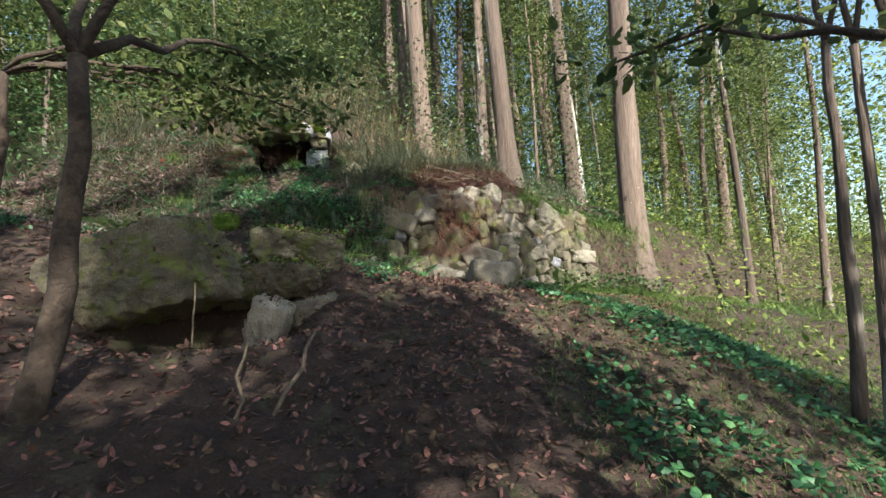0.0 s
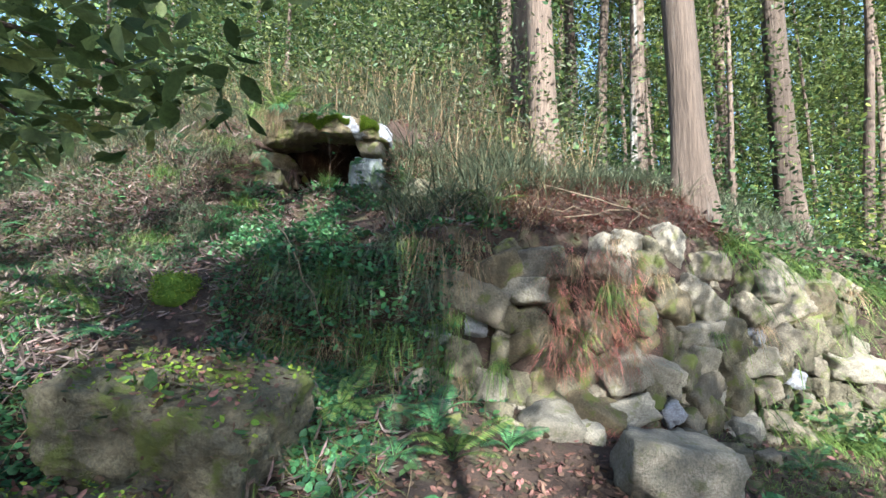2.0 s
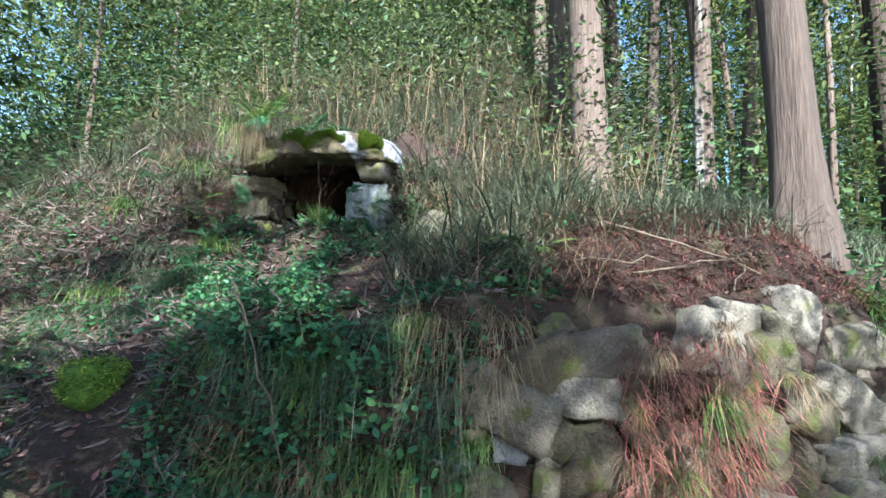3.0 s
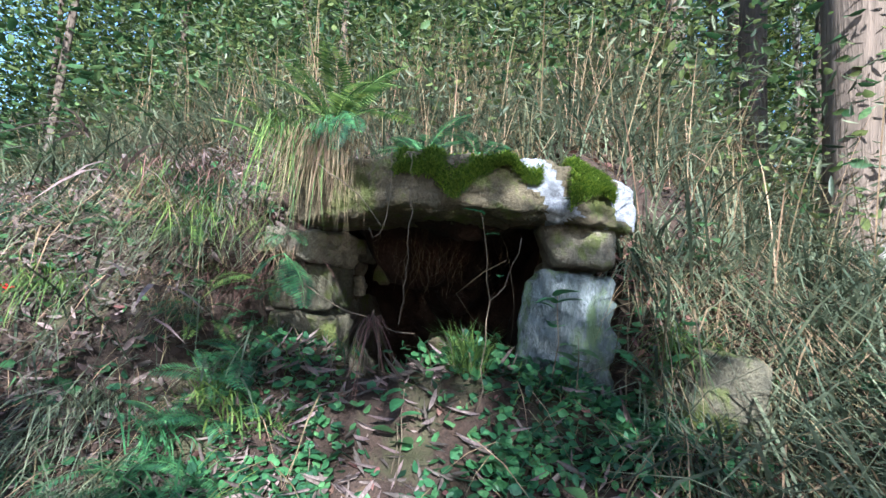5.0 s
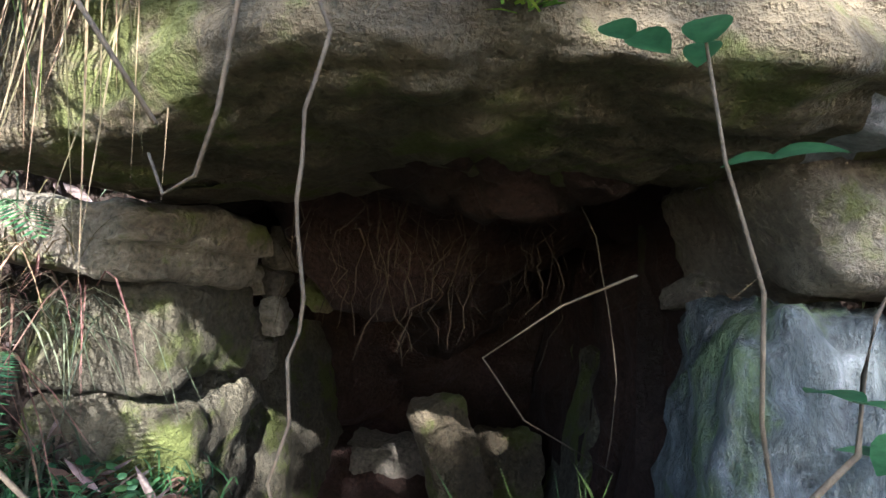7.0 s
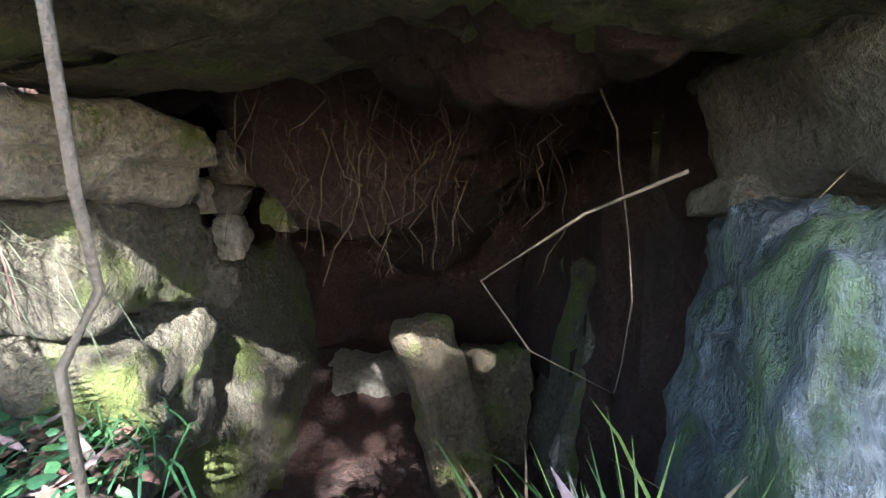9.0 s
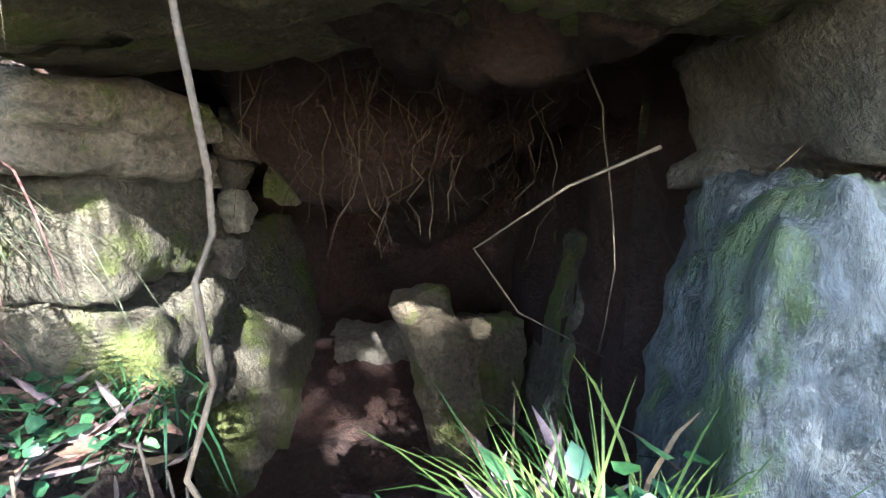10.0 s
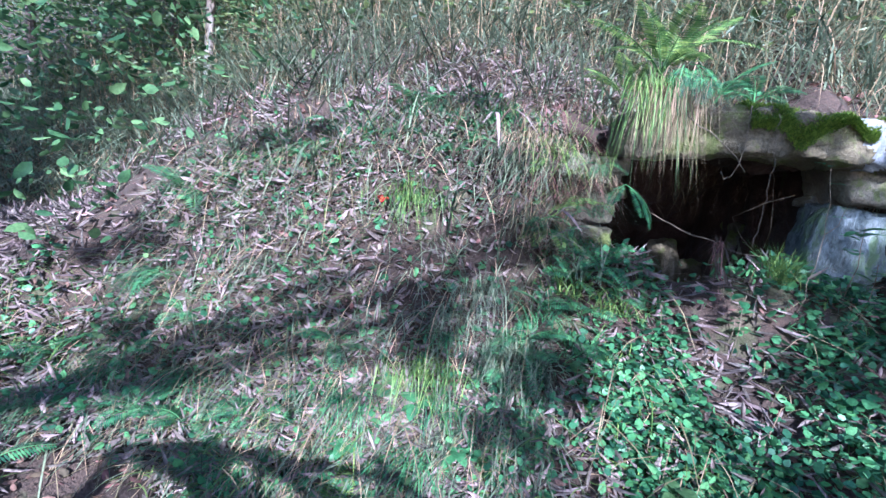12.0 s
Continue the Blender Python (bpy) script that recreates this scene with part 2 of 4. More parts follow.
# ---- stones ----
def stone_mesh(name, size, seed, detail=4, planes=14, sharp=10.0, rough=0.02, mat=STONE):
    """A faceted stone: rounded meeting of random planes, of half-sizes size, with fine relief."""
    rng = np.random.RandomState(seed)
    bm = bmesh.new()
    bmesh.ops.create_icosphere(bm, subdivisions=detail, radius=1)
    d = np.array([v.co[:] for v in bm.verts])
    normals = rng.normal(size=(planes, 3))
    normals = np.concatenate([normals / np.linalg.norm(normals, axis=1)[:, None], np.eye(3), -np.eye(3)])
    offs = np.concatenate([rng.uniform(0.88, 1.2, planes), rng.uniform(0.8, 1.0, 6)])
    inv = np.maximum(d @ normals.T, 0.02) / offs
    r = 1 / (np.sum(inv ** sharp, 1) ** (1 / sharp))
    for v, k, q in zip(bm.verts, r, d):
        p = Vector(q) * k
        n = noise.fractal(p * 2.5 + Vector((seed, 0, 0)), 0.9, 2.0, 4)
        f = noise.fractal(Vector((p.x * size[0], p.y * size[1], p.z * size[2])) * 14 + Vector((seed, 3, 0)), 0.8, 2.1, 3)
        p = p * (1 + 0.05 * n)
        v.co = Vector((p.x * size[0], p.y * size[1], p.z * size[2])) + Vector(q) * rough * f * 0.6
    me = bpy.data.meshes.new(name)
    bm.to_mesh(me)
    bm.free()
    me.materials.append(mat)
    me.shade_smooth()
    return me


def stone(name, label, loc, size, seed, turn=(0, 0, 0), mat=STONE, parent=None, **kw):
    ob = new(name, stone_mesh(name, size, seed, mat=mat, **kw))
    ob.matrix_world = pose(*loc, *turn)
    if parent:
        ob.parent = parent
    else:
        tagged(ob, label, "stone")
    return ob


def tomb(u, v, z):
    return (TOMB.x + u * TU[0] + v * TV[0], TOMB.y + u * TU[1] + v * TV[1], z)


def tomb_stone(name, label, u, v, z, size, seed, turn=(0, 0, 0), mat=STONE, **kw):
    return stone(name, label, tomb(u, v, z), size, seed, (turn[0], turn[1], turn[2] + 19), mat, **kw)


def block(name, label, half, seed, m, mat, cuts=12, rough=0.015, shape=None, category="stone"):
    """A squared block, finely divided, with worn corners and relief; shape(p) may bend it."""
    bm = bmesh.new()
    bmesh.ops.create_cube(bm, size=2)
    bmesh.ops.subdivide_edges(bm, edges=bm.edges[:], cuts=cuts, use_grid_fill=True)
    for v in bm.verts:
        p = v.co.copy()
        e = 10.0
        k = (abs(p.x) ** e + abs(p.y) ** e + abs(p.z) ** e) ** (1 / e)
        q = p / k
        w = Vector((q.x * half[0], q.y * half[1], q.z * half[2]))
        if shape:
            w = shape(w)
        n = noise.fractal(w * 3 + Vector((seed, 0, 0)), 0.9, 2, 3) * 0.03 + noise.fractal(w * 13 + Vector((seed, 7, 0)), 0.8, 2, 3) * rough
        v.co = w + q.normalized() * n
    me = bpy.data.meshes.new(name)
    bm.to_mesh(me)
    bm.free()
    me.materials.append(mat)
    me.shade_smooth()
    ob = new(name, me)
    ob.matrix_world = m
    return tagged(ob, label, category)


def tomb_pose(u, v, z, rx=0, ry=0, rz=0):
    return pose(*tomb(u, v, z), 0, 0, 19) @ pose(0, 0, 0, rx, ry, rz)


def slab_shape(p):
    left = max(0.0, min(1.0, (-p.x - 0.2) / 0.35))
    right = max(0.0, min(1.0, (p.x - 0.35) / 0.5))
    lower = max(0.0, -p.z) / 0.1
    p.z -= 0.06 * left * min(1, lower)
    p.z += 0.06 * math.cos(p.x * 1.4) * (1 if p.z > 0 else 0.25)
    p.z -= 0.03 * right
    if p.y < 0:
        p.y *= 1 - 0.5 * right
        p.y += 0.14 * left - 0.06 * (1 - (p.x / 0.8) ** 2)
    else:
        p.y *= 1 - 0.72 * max(0.0, min(1.0, (p.x + 0.3) / 0.35))
    return p


capstone = block("capstone", "long weathered capstone slab, moss on top, over tomb mouth", (0.79, 0.34, 0.095), 3, tomb_pose(0.22, 0.18, 4.455), STONE_SLAB, 64, 0.022, slab_shape)
# pale lichen over the capstone's end, with its sunlit patch painted into the colour
capstone.data.materials.append(SUNLIT_CRUST)
for f in capstone.data.polygons:
    c = f.center
    n = 0.06 * noise.noise(Vector((c.x * 9, c.z * 9, 1)))
    if c.z > -0.09 + n and c.y < 0.1 and (0.24 + n < c.x - 0.9 * (0.1 - c.z) < 0.36 + n or c.x > 0.66 + n):
        f.material_index = 1
# left jamb: three courses
def jamb_top(p):
    p.x += 0.25 * (p.y + 0.2) * (0.5 + p.x / 0.36) - 0.04 * (1 if p.z < 0 else 0)
    return p


block("jamb_stone", "squared top jamb stone under the capstone", (0.18, 0.2, 0.085), 11, tomb_pose(-0.63, 0.5, 4.225, 0, 3, -4), STONE, 18, 0.02, jamb_top)
block("jamb_stone", "mossy middle jamb stone, partly sunlit", (0.18, 0.2, 0.13), 12, tomb_pose(-0.62, 0.63, 4.0, 0, -4, -3), STONE_MOSSY, 18, 0.02)
block("jamb_stone", "low jamb stone beside the tomb mouth", (0.19, 0.22, 0.2), 13, tomb_pose(-0.62, 0.66, 3.66, 0, 2, 2), STONE_MOSSY, 18, 0.025)


def wedge(p):
    p.x += (0.1 * (0.1 - p.z) / 0.2 + 0.12 * (p.y + 0.2)) * (0.5 - p.x / 0.36)
    return p


def splay(p):
    p.x += (0.4 * (p.y + 0.2) - 0.08 * (1 - (p.z + 0.4) / 0.8)) * (0.5 - p.x / 0.44)
    return p


block("cap_wedge_stone", "pale wedge-shaped stone under the capstone", (0.18, 0.22, 0.1), 14, tomb_pose(0.74, 0.2, 4.285, 0, 0, 0), STONE, 18, 0.018, wedge)
block("upright_slab", "blue-grey lichen-covered upright stone slab", (0.2, 0.24, 0.4), 15, tomb_pose(0.745, 0.23, 3.765, 0, -2, 0), STONE_LICHEN, 26, 0.035, splay)

# ---- chamber ----
def chamber_sheet(name, label, f, nu, nv, mat):
    verts = [f(i / nu, j / nv) for j in range(nv + 1) for i in range(nu + 1)]
    faces = [(j * (nu + 1) + i, j * (nu + 1) + i + 1, (j + 1) * (nu + 1) + i + 1, (j + 1) * (nu + 1) + i) for j in range(nv) for i in range(nu)]
    ob = mesh_object(name, verts, faces, mat, None, True)
    s = ob.modifiers.new("thickness", "SOLIDIFY")
    s.thickness = 0.08
    s.offset = 0
    return tagged(ob, label, "chamber", kind="structure")


def rough_at(p, a=0.05, k=5):
    return a * noise.fractal(Vector(p) * k, 0.8, 2.1, 5)


def floor_at(s, t):
    u, v = -0.6 + 1.35 * s, 0.2 + 2.1 * t
    z = 3.5 - 0.42 * smooth(0.2, 0.75, v) + 0.25 * smooth(1.2, 1.9, v) * (1.2 - abs(u + 0.2))
    z = float(z) + 0.3 * max(0, abs(u - 0.05) - 0.5)
    return tomb(u, v, z + rough_at((u, v, 1)))


def roof_at(s, t):
    v = 0.12 + 2.2 * t
    wide = float(smooth(0.45, 0.8, v))
    u = (-0.5 - 0.5 * wide) * (1 - s) + (0.9 + 0.2 * wide) * s
    z = 4.46 - 0.1 * math.sin(6 * u) * math.sin(5 * v) - 0.3 * max(0, v - 1.3)
    z -= 0.4 * float(smooth(0.6, 1.05, v)) * max(0.0, 1 - ((u - 0.1) / 0.5) ** 2)
    return tomb(u, v, z + rough_at((u, v, 5), 0.09, 6))


def back_at(s, t):
    u, z = -1.0 + 2.1 * s, 2.9 + 1.5 * t
    v = 2.05 - 0.35 * t + rough_at((u, z, 9), 0.12, 3)
    return tomb(u, v, z)


chamber_sheet("floor", "reddish earth floor inside the tomb chamber", floor_at, 50, 60, EARTH)
chamber_sheet("ceiling", "dark earth ceiling of the chamber", roof_at, 50, 50, EARTH)
chamber_sheet("wall_back", "dark earth back of the chamber", back_at, 30, 30, EARTH)
chamber_sheet("wall_left", "dark earth side of the chamber", lambda s, t: tomb(-0.82 + rough_at((s * 2, t, 2), 0.1, 4), 0.75 + 1.5 * s, 2.9 + 1.55 * t), 30, 24, EARTH)
chamber_sheet("wall_right", "reddish earth side of the chamber", lambda s, t: tomb(0.82 - 0.12 * s - 0.1 * (1 - t) + rough_at((s * 2, t, 4), 0.08, 4), 0.35 + 1.9 * s, 2.9 + 1.6 * t), 30, 24, EARTH)
block("leaning_slab", "tall stone slab leaning inside the chamber", (0.1, 0.07, 0.4), 21, tomb_pose(0.25, 1.1, 3.36, -6, -13, 25), STONE_SLAB, 18, 0.02)
block("fallen_slab", "broken slab lying against the leaning slab", (0.14, 0.06, 0.25), 25, tomb_pose(0.43, 1.3, 3.33, -8, 4, 8), STONE_SLAB, 16, 0.03)
block("dark_slab", "broad dark slab lining the chamber side", (0.08, 0.5, 0.45), 22, tomb_pose(-0.5, 1.35, 3.5, 0, -14, -8), STONE_MOSSY, 18, 0.03)
block("chamber_stone", "pale stone in the soil at the back of the chamber", (0.2, 0.12, 0.08), 31, tomb_pose(-0.06, 1.68, 3.32, 4, 4, 6), STONE_PALE, 14, 0.03)
block("side_slab", "dark slab lining the chamber side", (0.06, 0.3, 0.4), 23, tomb_pose(0.72, 1.25, 3.55, 0, 10, -4), STONE_MOSSY, 14, 0.02)
block("thin_plate", "thin grey stone plate leaning on the chamber side", (0.05, 0.03, 0.16), 27, tomb_pose(0.66, 0.98, 3.38, -6, 14, -20), STONE_PALE, 10, 0.02)

# ---- dry stone wall ----
WALL_LINE = [(-1.0, 6.74), (-0.6, 6.82), (0.1, 7.1), (0.9, 7.48), (1.6, 8.1), (2.25, 8.55), (2.95, 8.95)]
wall = tagged(new("dry_stone_wall"), "tumbled dry stone wall holding the bank", "stone wall")
wall.location = (0.5, 7.2, 1.4)
bpy.context.view_layer.update()
stone_meshes = [stone_mesh("stone", s, 100 + i, 4, 6, 60.0, 0.03, [STONE, STONE_MOSSY, STONE_PALE, STONE, STONE_MOSSY, STONE_PALE, SUNLIT_CRUST, STONE_SLAB, STONE, STONE_MOSSY, STONE_MOSSY, STONE][i])
                for i, s in enumerate([(0.24, 0.17, 0.14), (0.15, 0.15, 0.2), (0.27, 0.18, 0.12), (0.14, 0.14, 0.1), (0.11, 0.15, 0.22), (0.2, 0.16, 0.17), (0.1, 0.12, 0.08), (0.26, 0.17, 0.2), (0.16, 0.15, 0.1), (0.12, 0.13, 0.14), (0.08, 0.13, 0.2), (0.3, 0.18, 0.15)])]
rng = np.random.RandomState(5)
lengths = np.r_[0, np.cumsum([math.dist(a, b) for a, b in zip(WALL_LINE, WALL_LINE[1:])])]


def wall_at(s):
    x, y = (np.interp(s, lengths, [p[k] for p in WALL_LINE]) for k in (0, 1))
    x2, y2 = (np.interp(s + 0.05, lengths, [p[k] for p in WALL_LINE]) for k in (0, 1))
    return float(x), float(y), math.atan2(y2 - y, x2 - x)


taken = []
for tries in range(5200):
    # the large stones find their places first, smaller ones fill what is left between them
    size = 1.1 - 0.72 * tries / 5200
    t, z = rng.uniform(0, lengths[-1]), rng.uniform(1.15, 3.0)
    x, y, a = wall_at(t)
    low, high = 1.45 + 0.15 * max(0, -x) - 0.25 * max(0, x - 1), 2.98 - 0.35 * smooth(0.1, -0.7, x) - 0.25 * smooth(1.0, 2.2, x) - 0.75 * math.exp(-((x - 0.35) / 0.2) ** 2)
    if not low - 0.25 < z < high or any(math.hypot(t - b, (z - c) * 1.15) < 0.118 * (size + d) for b, c, d in taken):
        continue
    taken.append((t, z, size))
    lean = 0.16 * (z - 1.4) + rng.uniform(-0.05, 0.06) + 0.06 * (1 - size)
    ob = new("stone", stone_meshes[rng.randint(len(stone_meshes))])
    k = size * rng.uniform(0.9, 1.1)
    ob.matrix_world = pose(x - math.sin(a) * lean, y + math.cos(a) * lean, z, rng.uniform(-20, 20), rng.uniform(-40, 40), math.degrees(a) + rng.uniform(-25, 25)) @ Matrix.Diagonal((k, k, k, 1))
    ob.parent = wall
    ob.matrix_parent_inverse = wall.matrix_world.inverted()

# ---- boulders ----
stone("boulder", "large mossy boulder resting on another", (-1.48, 4.92, 1.86), (0.54, 0.4, 0.3), 41, (8, 8, 12), STONE_MOSSY, detail=6, sharp=30.0, planes=6, rough=0.06)
stone("boulder", "large sunlit boulder with a dark hollow under it", (-1.6, 4.35, 1.5), (0.55, 0.36, 0.2), 42, (0, -8, 10), STONE_MOSSY, detail=6, sharp=30.0, planes=6, rough=0.06)
stone("boulder", "wide overhanging boulder, roots and litter on top", (-2.5, 3.75, 1.6), (0.8, 0.6, 0.4), 46, (0, -14, -6), STONE_MOSSY, detail=6, sharp=24.0, planes=8, rough=0.06)
stone("boulder", "pale boulder propped beside the hollow", (-1.5, 3.95, 0.95), (0.21, 0.2, 0.42), 43, (10, 18, 0), STONE_PALE, detail=5, sharp=30.0, planes=7, rough=0.05)
stone("boulder", "grey boulder beneath the mossy boulders", (-1.08, 4.25, 1.08), (0.28, 0.24, 0.28), 47, (0, -15, 20), STONE, detail=5, sharp=30.0, planes=7, rough=0.05)
stone("boulder", "grey angular boulder on the path edge", (0.82, 6.25, 1.48), (0.34, 0.28, 0.25), 44, (0, 8, 15), STONE_PALE, sharp=24.0, planes=7)
stone("boulder", "flat grey stone at the foot of the wall", (0.05, 6.7, 1.5), (0.26, 0.2, 0.2), 48, (20, 10, 35), STONE_PALE, sharp=24.0, planes=7)
stone("boulder", "small round boulder covered in moss", (-3.1, 6.25, 2.48), (0.19, 0.18, 0.16), 45, (0, 0, 0), MOSS)
stone("boulder", "low mossy stone beside the tomb mouth", tomb(1.36, 0.0, 3.66), (0.2, 0.2, 0.22), 49, (0, 10, 15), STONE_MOSSY, sharp=20.0)
stone("boulder", "brown stone beside the upright slab", tomb(1.12, 0.08, 3.62), (0.15, 0.15, 0.13), 50, (0, -10, 45), STONE, sharp=20.0)
# rubble at the foot of the wall
rng = np.random.RandomState(33)
for i in range(26):
    x = rng.uniform(-0.9, 1.9)
    y = float(np.interp(x, [p[0] for p in WALL_LINE], [p[1] for p in WALL_LINE])) - rng.uniform(0.15, 0.75)
    r = rng.uniform(0.05, 0.13)
    tagged(stone("rubble_stone", "small fallen stone at the foot of the wall", (x, y, height(x, y) + r * 0.25), (r, r * 0.85, r * 0.7), 300 + i % 6, tuple(rng.uniform(-30, 30, 3)), [STONE, STONE_MOSSY, STONE_PALE][i % 3], detail=3, sharp=40.0, planes=6), group="rubble stones")
# small packing stones behind the jambs
PACKING = [
    ("grey oblong packing stone beside the jamb", -0.5, 0.8, 4.157, 0.105, 0.046, 2, STONE_PALE), ("red-brown packing stone under the capstone", -0.55, 0.82, 4.275, 0.08, 0.06, -8, STONE),
    ("tan packing stone under the earth roof", -0.348, 0.86, 4.242, 0.07, 0.065, 12, STONE), ("yellowish wedge stone in the earth roof", -0.215, 0.88, 4.2, 0.055, 0.13, 14, STONE_SLAB),
    ("small dark packing stone in the chamber side", -0.398, 0.87, 4.136, 0.046, 0.05, 20, STONE), ("small pale packing stone in the chamber side", -0.376, 0.86, 4.036, 0.032, 0.058, -12, STONE_PALE),
    ("small dark packing stone in the chamber side", -0.535, 0.8, 4.036, 0.068, 0.066, 10, STONE), ("greenish packing stone in the chamber side", -0.531, 0.78, 3.934, 0.05, 0.06, 35, STONE_MOSSY),
    ("grey angular packing stone in the chamber side", -0.487, 0.83, 3.816, 0.066, 0.085, -18, STONE), ("small dark packing stone in the chamber side", -0.46, 0.86, 3.986, 0.045, 0.083, 8, STONE),
    ("small dark packing stone in the chamber side", -0.44, 0.88, 3.9, 0.05, 0.06, 0, STONE), ("small dark packing stone in the chamber side", -0.5, 0.82, 3.7, 0.07, 0.07, 0, STONE_MOSSY),
    ("dark rounded packing stone behind the wedge", 0.87, 0.92, 4.35, 0.12, 0.09, -6, STONE), ("small stone lodged above the upright slab", 0.69, 0.34, 4.17, 0.055, 0.04, 10, STONE),
    ("brown stone under the capstone's back", 0.8, 0.55, 4.43, 0.09, 0.045, 4, STONE), ("dark packing stone in the chamber side", 0.84, 0.85, 4.18, 0.09, 0.08, 15, STONE),
]
for i, (label, u, v, z, a, b, tilt, mat) in enumerate(PACKING):
    if u < 0:
        k = (v + 0.57) / (v + 0.42)
        u, v, z, a, b = 0.129 + (u - 0.129) * k, v + 0.15, 4.154 + (z - 4.154) * k, a * k * 1.08, b * k * 1.08
    tomb_stone("packing_stone", label, u, v, z, (a, 0.08, b), 200 + i, (0, tilt, 0), mat, detail=4, sharp=26.0, planes=7, rough=0.03)


# ---- trees ----
def trunk_mesh(name, h, r, lean, seed, mat=BARK, sides=14, rings=16, flare=0.5):
    rr = np.random.RandomState(seed)
    ph = rr.uniform(0, 6.28, 4)
    verts, faces = [], []
    for j in range(rings + 1):
        t = (j / rings) ** 1.6
        z = -0.3 + (h + 0.3) * t
        rad = r * (1 - 0.75 * t) * (1 + flare * math.exp(-max(0, z) / (1.6 * r)))
        ox, oy = lean[0] * z + 0.1 * math.sin(z * 0.5 + ph[0]), lean[1] * z + 0.1 * math.sin(z * 0.4 + ph[1])
        for i in range(sides):
            a = 2 * math.pi * i / sides
            q = rad * (1 + 0.08 * math.sin(5 * a + ph[2]) + 0.05 * math.sin(3 * a + ph[3] + z))
            verts.append((ox + q * math.cos(a), oy + q * math.sin(a), z))
    for j in range(rings):
        for i in range(sides):
            k = (i + 1) % sides
            faces.append((j * sides + i, j * sides + k, (j + 1) * sides + k, (j + 1) * sides + i))
    faces.append(tuple(range((rings) * sides, (rings + 1) * sides)))
    me = bpy.data.meshes.new(name)
    me.from_pydata(verts, [], faces)
    me.materials.append(mat)
    me.shade_smooth()
    return me


def leaf_cloud(name, centres, size, mat, seed, droop=0.3, aspect=0.45, parent=None):
    """One folded leaf, rounded at its sides, at each centre."""
    rr = np.random.RandomState(seed)
    n = len(centres)
    a = rr.normal(size=(n, 3))
    a[:, 2] = a[:, 2] * 0.5 - droop
    a /= np.linalg.norm(a, axis=1)[:, None]
    b = np.cross(a, rr.normal(size=(n, 3)) * 0.5 + (0, 0, 1))
    b /= np.linalg.norm(b, axis=1)[:, None] + 1e-9
    c = np.cross(a, b)
    s = (size * rr.uniform(0.6, 1.35, n))[:, None]
    base, tip = centres, centres + a * s
    low, high, half = centres + a * s * 0.28, centres + a * s * 0.66, b * s * aspect * 0.5
    verts = np.stack([base, low + half * 0.9 + c * s * 0.07, high + half * 0.8 + c * s * 0.05, tip, high - half * 0.8 + c * s * 0.05, low - half * 0.9 + c * s * 0.07], 1).reshape(-1, 3)
    k = np.arange(n) * 6
    faces = np.concatenate([np.stack([k, k + 1, k + 2, k + 3], 1), np.stack([k, k + 3, k + 4, k + 5], 1)])
    return fast_mesh(name, verts, faces, mat, parent)


def crown_points(n, h0, h1, r, seed, clumps=70, size=0.45):
    rr = np.random.RandomState(seed)
    t = rr.uniform(0, 1, clumps)
    ang = rr.uniform(0, 6.28, clumps)
    rad = r * (1 - 0.75 * t) * rr.uniform(0.25, 1, clumps)
    cen = np.stack([rad * np.cos(ang), rad * np.sin(ang), h0 + (h1 - h0) * t - 0.15 * rad], 1)
    pick = rr.randint(clumps, size=n)
    return cen[pick] + rr.normal(size=(n, 3)) * (size, size, size * 0.5)


def tree(label, h, r, lean, seed, crown_from, crown_r, leaves, leaf=0.16, mat=CONIFER, bark=BARK, clumps=70, size=0.45):
    t = tagged(new("tree"), label, "tree")
    trunk = new("trunk", trunk_mesh("trunk", h, r, lean, seed, bark))
    trunk.parent = t
    pts = crown_points(leaves, crown_from, h * 1.02, crown_r, seed, clumps, size)
    pts[:, 0] += lean[0] * pts[:, 2]
    pts[:, 1] += lean[1] * pts[:, 2]
    leaf_cloud("crown", pts, leaf, mat, seed + 1, parent=t)
    return t


kinds = [tree("tall straight cedar with bare reddish-grey trunk", 17, 0.2, (0, 0.0), 60, 8, 2.0, 5000, 0.13),
         tree("tall thin cedar with bare trunk", 14, 0.12, (0.01, 0), 61, 5.5, 1.6, 4200, 0.13),
         tree("slender cedar, trunk slightly leaning", 15, 0.15, (-0.03, 0.02), 62, 6.5, 1.8, 4600, 0.13),
         tree("young broadleaf tree with light green crown", 8, 0.06, (0.03, 0.02), 63, 1.2, 1.8, 5000, 0.1, LEAF_TREE)]
used = [False] * 4


def plant(kind, x, y, turn=0.0, k=1.0):
    m = pose(x, y, height(x, y), 0, 0, turn) @ Matrix.Diagonal((k, k, k, 1))
    if not used[kind]:
        used[kind] = True
        kinds[kind].matrix_world = m
        return kinds[kind]
    ob = copy_thing(kinds[kind], m)
    ob.scale = (k, k, k)
    return tagged(ob, group="trees of the wood")


NEAR = [(0, 1.42, 9.15, 0, 1.0), (0, -0.35, 10.4, 40, 1.2), (1, -0.8, 11.5, 90, 1.2), (0, 3.6, 12.5, 10, 1.1), (0, 4.4, 9.9, 70, 1.4), (2, 1.2, 12.2, 120, 1), (1, 2.2, 14, 0, 1), (2, -1.6, 13.4, 30, 1.1), (1, 0.7, 14.5, 66, 1.1)]
for k, x, y, a, s in NEAR:
    plant(k, x, y, a, s)
rng = np.random.RandomState(9)
placed = [(x, y) for _, x, y, _, _ in NEAR]
